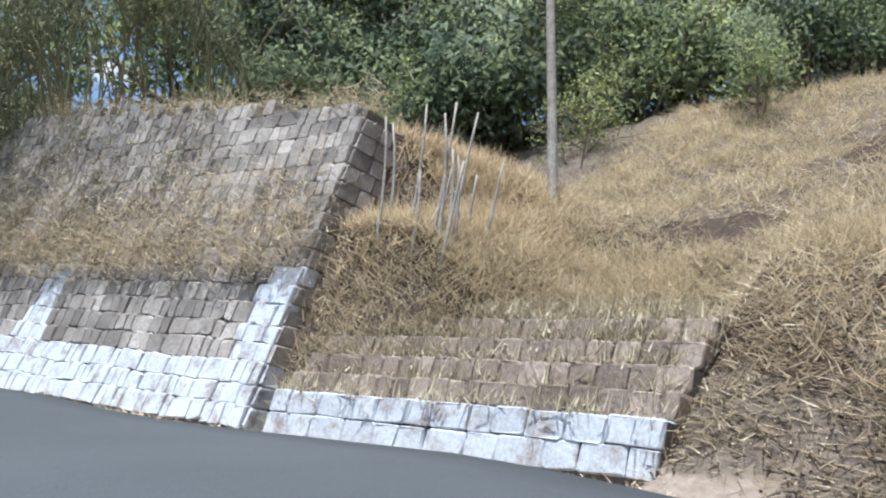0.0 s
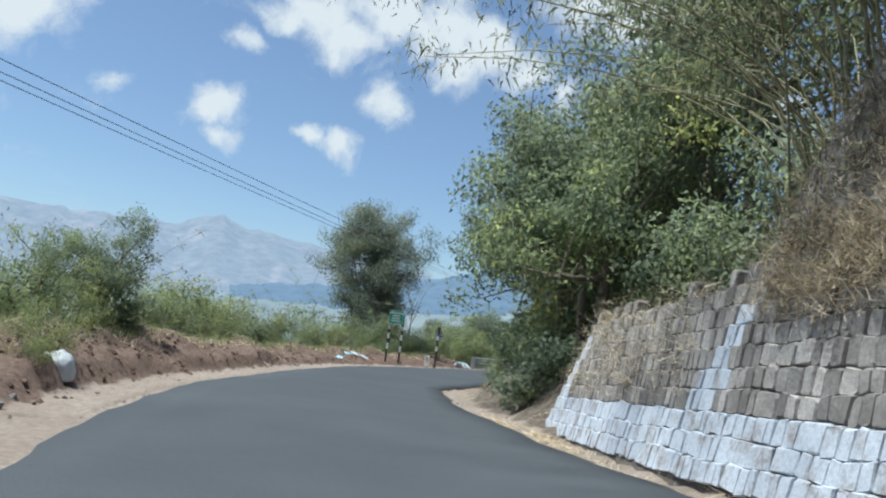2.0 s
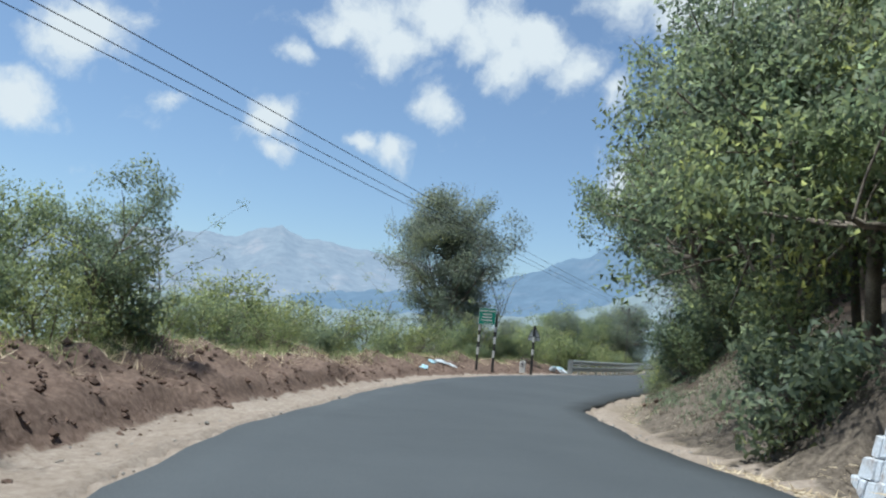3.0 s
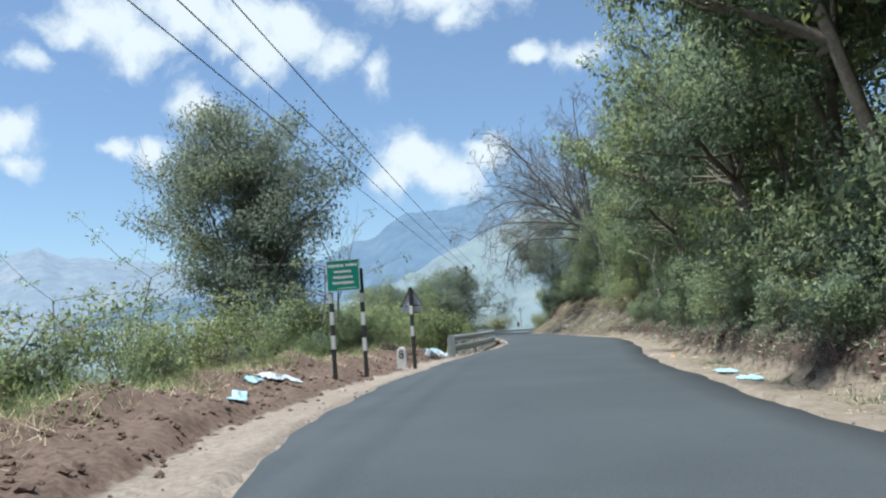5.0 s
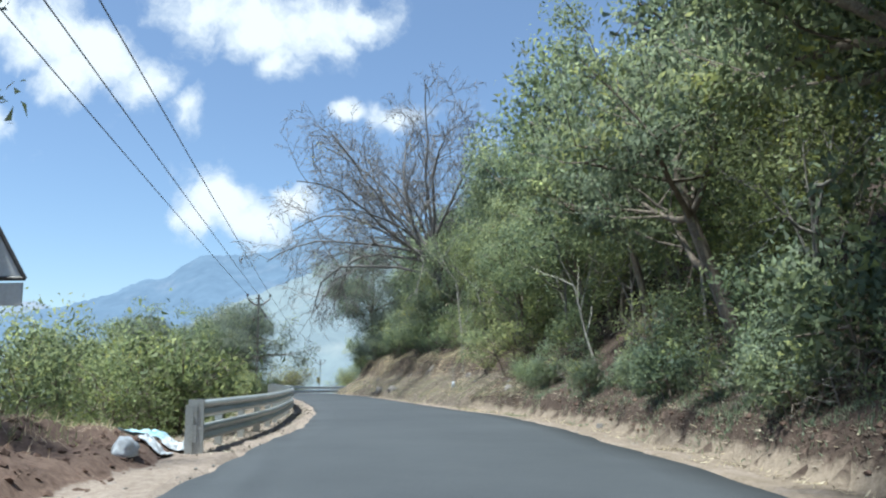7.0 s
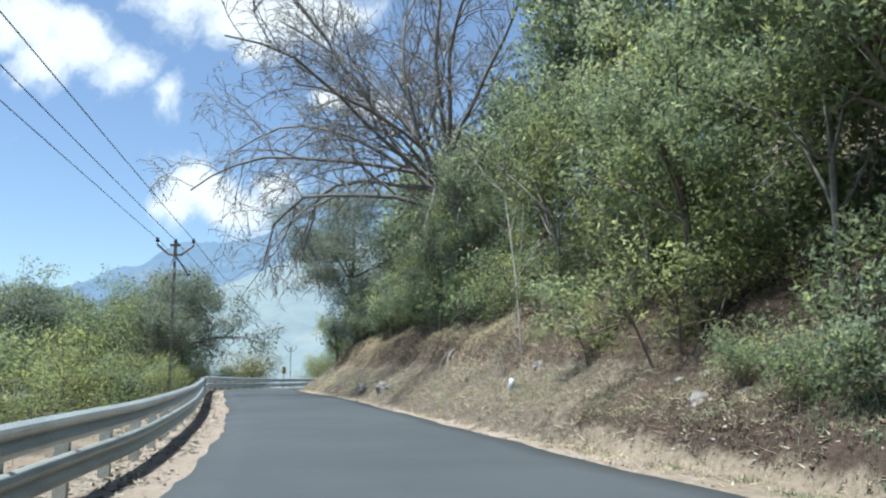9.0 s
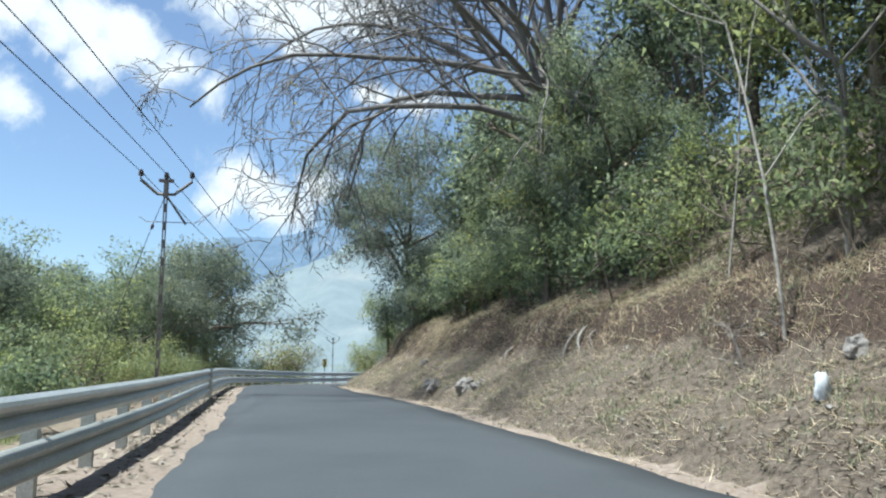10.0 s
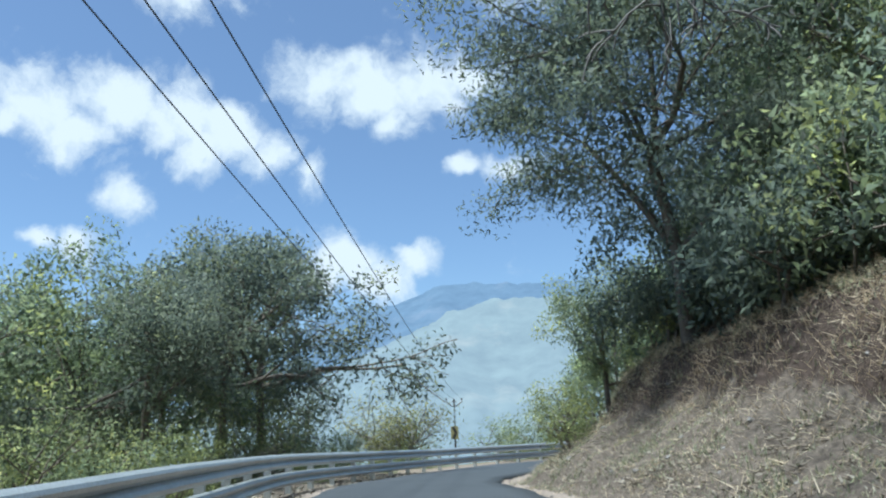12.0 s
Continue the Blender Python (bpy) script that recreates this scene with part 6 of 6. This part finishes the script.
w0, w1 = at_y(RIGHT, 4.0), at_y(RIGHT, 13.0)
slope = strip_spots(RIGHT, w0, w1, 1, 1.4, 12, 3000)
slope = slope[wobble(slope[:, 0], slope[:, 1], 3.7, 2.0) < grng.uniform(0.0, 0.4, len(slope))]
slope = slope[bare_soil(slope[:, 0], slope[:, 1]) < grng.uniform(0.1, 1.2, len(slope))]
blades("dry_grass", "matted dry straw-coloured grass over the slope", tufts(slope, 24, 0.2), 0.42, 0.006, GRASS_DRY, 1, flat=0.65)
gap = np.stack([grng.uniform(-6.0, -2.6, 420), grng.uniform(14.2, 17.6, 420)], 1)
side_ = np.array([tuple(FOOT_A - ALONG * r_ - OUT * k_)[:2] for r_, k_ in zip(grng.uniform(0.12, 4.2, 900), 0.42 + 2.6 * grng.random(900) ** 1.5)])
blades("dry_grass", "pale matted straw heaped against the end of the wall", tufts(side_, 40, 0.14), 0.36, 0.004, GRASS_DRY, 22, flat=0.7)
blades("dry_grass", "dry straw grass round the stems beside the wall", np.concatenate([gp := tufts(gap, 34, 0.2), ground_shape(gp[:, 0], gp[:, 1])[0][:, None] + 0.07], 1), 0.42, 0.006, GRASS_DRY, 21, flat=0.6)
near_slope = strip_spots(RIGHT, w0, w1, 1, 0.9, 4.5, 1700)
near_slope = near_slope[bare_soil(near_slope[:, 0], near_slope[:, 1]) < grng.uniform(0.1, 1.3, len(near_slope))]
blades("dry_grass", "tangled dry straw and leaves at the foot of the slope", tufts(near_slope, 38, 0.24), 0.28, 0.0042, GRASS_DRY, 16, flat=0.9)
blades("leaf_litter", "dark rotten leaves between the straw", tufts(near_slope[::2], 16, 0.25), 0.11, 0.011, LITTER, 17, flat=1)
blades("dry_grass", "fallen dry straw over the slope", tufts(slope, 12, 0.3), 0.36, 0.006, GRASS_DRY, 2, flat=1)
# on the wall's upper courses and ledges
spots = []
for k in range(900):
    u, v = grng.uniform(0.3, 11), 1.9 + abs(grng.normal(0, 0.8))
    if v < wall_top(u) and u < wall_end(v):
        spots.append(wall_point(u, v, 0.02))
for k in range(130):
    u = grng.uniform(0.2, 10)
    spots.append(wall_point(u, wall_top(u) + 0.02, -0.1))
for k in range(130):
    u, v = grng.uniform(12.5, 19), grng.uniform(0.9, 2.5)
    spots.append(wall_point(min(u, low_end(v)), v, 0.02))
spots = np.array([tuple(p) for p in spots])
blades("dry_grass", "dry grass hanging from the joints of the wall", tufts(spots, 28, 0.15), 0.32, 0.0042, GRASS_DRY, 3, flat=0.75)
creep = []
for k in range(420):
    u, v = grng.uniform(2.5, 11), 2.3 + 3.0 * grng.random() ** 1.3
    if v < wall_top(u) and u < wall_end(v) and grng.random() < 0.25 + 0.75 * (u - 2.5) / 8:
        creep.append(wall_point(u, v, 0.04))
creep = np.array([tuple(p) for p in creep])
blades("creeper", "withered brown creeper over the upper wall", tufts(creep, 34, 0.18), 0.26, 0.006, LITTER, 18, flat=0.6)
blades("creeper", "dull green creeper leaves over the upper wall", tufts(creep[::2], 22, 0.16), 0.09, 0.014, LEAF_BAMBOO, 19)
led = []
for r in range(1, 7):
    for k in range((0, 40, 40, 60, 110, 200, 260)[r]):
        back_ = 0.04 + 0.2 * (r - 1) - 0.03
        p = STEP_A + SALONG * grng.uniform(0, STEP_LEN) - SOUT * (back_ if r > 1 else 0.02)
        led.append((p.x, p.y, p.z + 0.25 * (r + (0 if r > 1 else 1))))
blades("dry_grass", "dry grass on the ledges of the stepped wall", tufts(np.array(led), 9, 0.07), 0.26, 0.006, GRASS_DRY, 4)
# along the road's edges
foot_line = strip_spots(RIGHT, at_y(RIGHT, 6), at_y(RIGHT, 24), 1, 0.25, 1.0, 900)
blades("dry_grass", "yellow straw along the foot of the wall", tufts(foot_line, 8, 0.14), 0.2, 0.007, GRASS_DRY, 5, flat=1)
bank = strip_spots(RIGHT, at_y(RIGHT, 66), at_y(RIGHT, 118), 1, 0.75, 5.5, 6500, 1.2)
bank_far = nearest(RIGHT, bank[:, 0], bank[:, 1])[0]
bank = bank[(bank_far < 2.75) | (bank_far > 4.3) | (grng.random(len(bank)) < 0.3) | (bank[:, 1] > 87)]
blades("leaf_litter", "thick brown leaf litter and dry grass on the bank", tufts(bank, 17, 0.28), 0.12, 0.0085, LITTER, 6, flat=1.05)
blades("dry_grass", "pale dry grass tufts on the bank", tufts(bank[::2], 15, 0.3), 0.30, 0.0032, GRASS_DRY, 7, flat=0.95)
bank2 = strip_spots(RIGHT, at_y(RIGHT, 25), at_y(RIGHT, 68), 1, 1.2, 3.6, 4200)
blades("leaf_litter", "brown leaf litter under the shrubs", tufts(bank2, 12, 0.2), 0.11, 0.009, LITTER, 8, flat=1.1)
berm = strip_spots(LEFT, at_y(LEFT, 12), at_y(LEFT, 50), -1, 2.5, 4.5, 700)
blades("dry_grass", "dry weeds on the soil heap", tufts(berm, 14, 0.22), 0.30, 0.005, GRASS_DRY, 9, flat=0.55)
verge = strip_spots(LEFT, at_y(LEFT, 50), at_y(LEFT, 110), -1, 0.4, 2.4, 1400)
blades("leaf_litter", "dry leaves and straw under the barrier", tufts(verge, 8, 0.15), 0.14, 0.016, LITTER, 10, flat=1)
weeds = strip_spots(LEFT, at_y(LEFT, 12), at_y(LEFT, 112), -1, 2.9, 7.0, 4200)
blades("green_grass", "green weeds below the thorn scrub", tufts(weeds, 12, 0.18), 0.38, 0.007, LEAF_LIGHT, 12)

foot_right = strip_spots(RIGHT, at_y(RIGHT, 27), at_y(RIGHT, 66), 1, 0.9, 1.5, 500)
blades("dry_grass", "pale fallen leaves and straw along the foot of the cut bank", tufts(foot_right, 8, 0.12), 0.14, 0.011, GRASS_DRY, 20, flat=1)
brink = strip_spots(RIGHT, at_y(RIGHT, 72), at_y(RIGHT, 106), 1, 2.7, 3.7, 800)
blades("dry_grass", "matted straw hanging over the brink of the cut bank", tufts(brink, 22, 0.2), 0.34, 0.0038, GRASS_DRY, 23, flat=0.7)
weeds_bank = strip_spots(RIGHT, at_y(RIGHT, 64), at_y(RIGHT, 112), 1, 0.8, 4.2, 1100)
blades("green_weeds", "grey-green weeds sprouting through the leaf litter", tufts(weeds_bank, 30, 0.2), 0.12, 0.009, LEAF_BAMBOO, 14)
weeds_cut = strip_spots(RIGHT, at_y(RIGHT, 26), at_y(RIGHT, 66), 1, 1.4, 3.4, 700)
blades("green_weeds", "low weeds and creepers over the cut bank", tufts(weeds_cut, 40, 0.18), 0.13, 0.010, LEAF_DARK, 15)


def clods(name, label, spots, lo, hi, mat, seed):
    rng = np.random.default_rng(seed)
    base_v = np.array([(1, 0, 0), (-1, 0, 0), (0, 1, 0), (0, -1, 0), (0, 0, 1), (0, 0, -1), (.6, .6, .5), (-.6, .6, .5), (.6, -.6, .5), (-.6, -.6, .5)], dtype=float)
    base_f = [(0, 6, 4), (0, 4, 8), (0, 2, 6), (0, 8, 3), (1, 4, 7), (1, 9, 4), (1, 7, 2), (1, 3, 9), (2, 7, 6), (4, 6, 7), (3, 8, 9), (4, 9, 8), (0, 5, 2), (2, 5, 1), (1, 5, 3), (3, 5, 0)]
    z = ground_shape(spots[:, 0], spots[:, 1])[0]
    v, f = [], []
    for (x, y), zz in zip(spots, z):
        r = rng.uniform(lo, hi) * rng.random() ** 0.6
        k = len(v)
        q = base_v * rng.uniform(0.6, 1.3, base_v.shape) * r
        v += [(x + a, y + b, zz + c * 0.8) for a, b, c in q]
        f += [tuple(i + k for i in t) for t in base_f]
    return tagged(new(name, mesh_of(name, v, f, mat)), label, "soil", kind="stuff")


clods("soil_clods", "crumbly red-brown clods over the soil heap", strip_spots(LEFT, at_y(LEFT, 12.5), at_y(LEFT, 51), -1, 1.15, 3.6, 3600), 0.02, 0.10, CLOD, 1)
clods("soil_clods", "loose red-brown clods along the cut bank", strip_spots(RIGHT, at_y(RIGHT, 28), at_y(RIGHT, 66), 1, 1.3, 2.6, 1000), 0.02, 0.1, CLOD, 2)
clods("gravel", "loose gravel on the sandy shoulders", np.concatenate([strip_spots(LEFT, at_y(LEFT, 12), at_y(LEFT, 100), -1, 0.1, 1.2, 1000), strip_spots(RIGHT, at_y(RIGHT, 12), at_y(RIGHT, 108), 1, 0.1, 1.0, 1000)]), 0.01, 0.045, ROCK, 3)
clods("stones", "grey stones bedded in the bank", strip_spots(RIGHT, at_y(RIGHT, 66), at_y(RIGHT, 112), 1, 0.9, 3.2, 160), 0.03, 0.11, ROCK, 4)

# scrub that covers the valley floor and the hillside beyond the roadside trees
def wild_scrub(name, label, line, side, lo, hi, y0, y1, count, mat, seed):
    q = strip_spots(line, at_y(line, y0), at_y(line, y1), side, lo, hi, count)
    z = ground_shape(q[:, 0], q[:, 1])[0]
    spots = np.column_stack([q, z + 0.7])
    v, f, puff, tint = leaf_cloud(spots, count * 75, 0.75, 0.42, seed, 0.1, 0.5)
    v[v[:, 2] < -45, 2] = -45
    tagged(new(name, leaf_mesh(name, v, f, puff, tint, mat)), label, "scrub", kind="stuff")


wild_scrub("valley_scrub", "thorn scrub spread over the valley floor", LEFT, -1, 14, 55, 8, 120, 420, LEAF_LIGHT, 31)
wild_scrub("hillside_scrub", "scrub covering the hillside above the road", RIGHT, 1, 11, 38, 26, 120, 380, LEAF_MID, 32)

# roots hanging out of the cut: where each leaves the earth, where it ends, its girth
rrng = random.Random(8)
for top, foot, girth in (((-71.25, 82.91), (-71.36, 82.33), 0.042), ((-70.9, 82.61), (-70.8, 81.95), 0.045), ((-74.37, 85.98), (-74.1, 84.9), 0.038), ((-73.07, 85.17), (-73.1, 84.8), 0.02), ((-70.5, 82.1), (-70.4, 81.7), 0.02)):
    a, b = Vector((*top, ground_z(*top) + 0.03)), Vector((*foot, ground_z(*foot) + 0.02))
    out = Vector((-0.7, -0.71, 0)) * 0.09
    pts = [a - out * 1.5 + Vector((0, 0, 0.04))]
    for k in range(7):
        t = k / 6
        pts.append(a.lerp(b, t) + out * math.sin(math.pi * min(t * 1.1, 1)) + Vector((rrng.gauss(0, 0.008), rrng.gauss(0, 0.008), 0)))
    pts.append(b - out * 0.6 - Vector((0, 0, 0.12)))
    ob = part("root", tube(pts, [girth * (1.0 - 0.07 * k) * rrng.uniform(0.85, 1.15) for k in range(len(pts))], 7), DRY_WOOD, smooth=True)
    tagged(ob, "pale bare tree root hanging out of the cut bank", "root", "roots in the bank")

# ---- the blocks of the walls that stand nearest ----
for (v, f), white in near_stones:
    o = new("stone", mesh_of("stone", v, f, WHITEWASH if white else STONE))
    o.parent = stone_wall
for (v, f), white in step_stones:
    o = new("stone", mesh_of("stone", v, f, WHITEWASH if white else BROWN_STONE))
    o.parent = step_wall
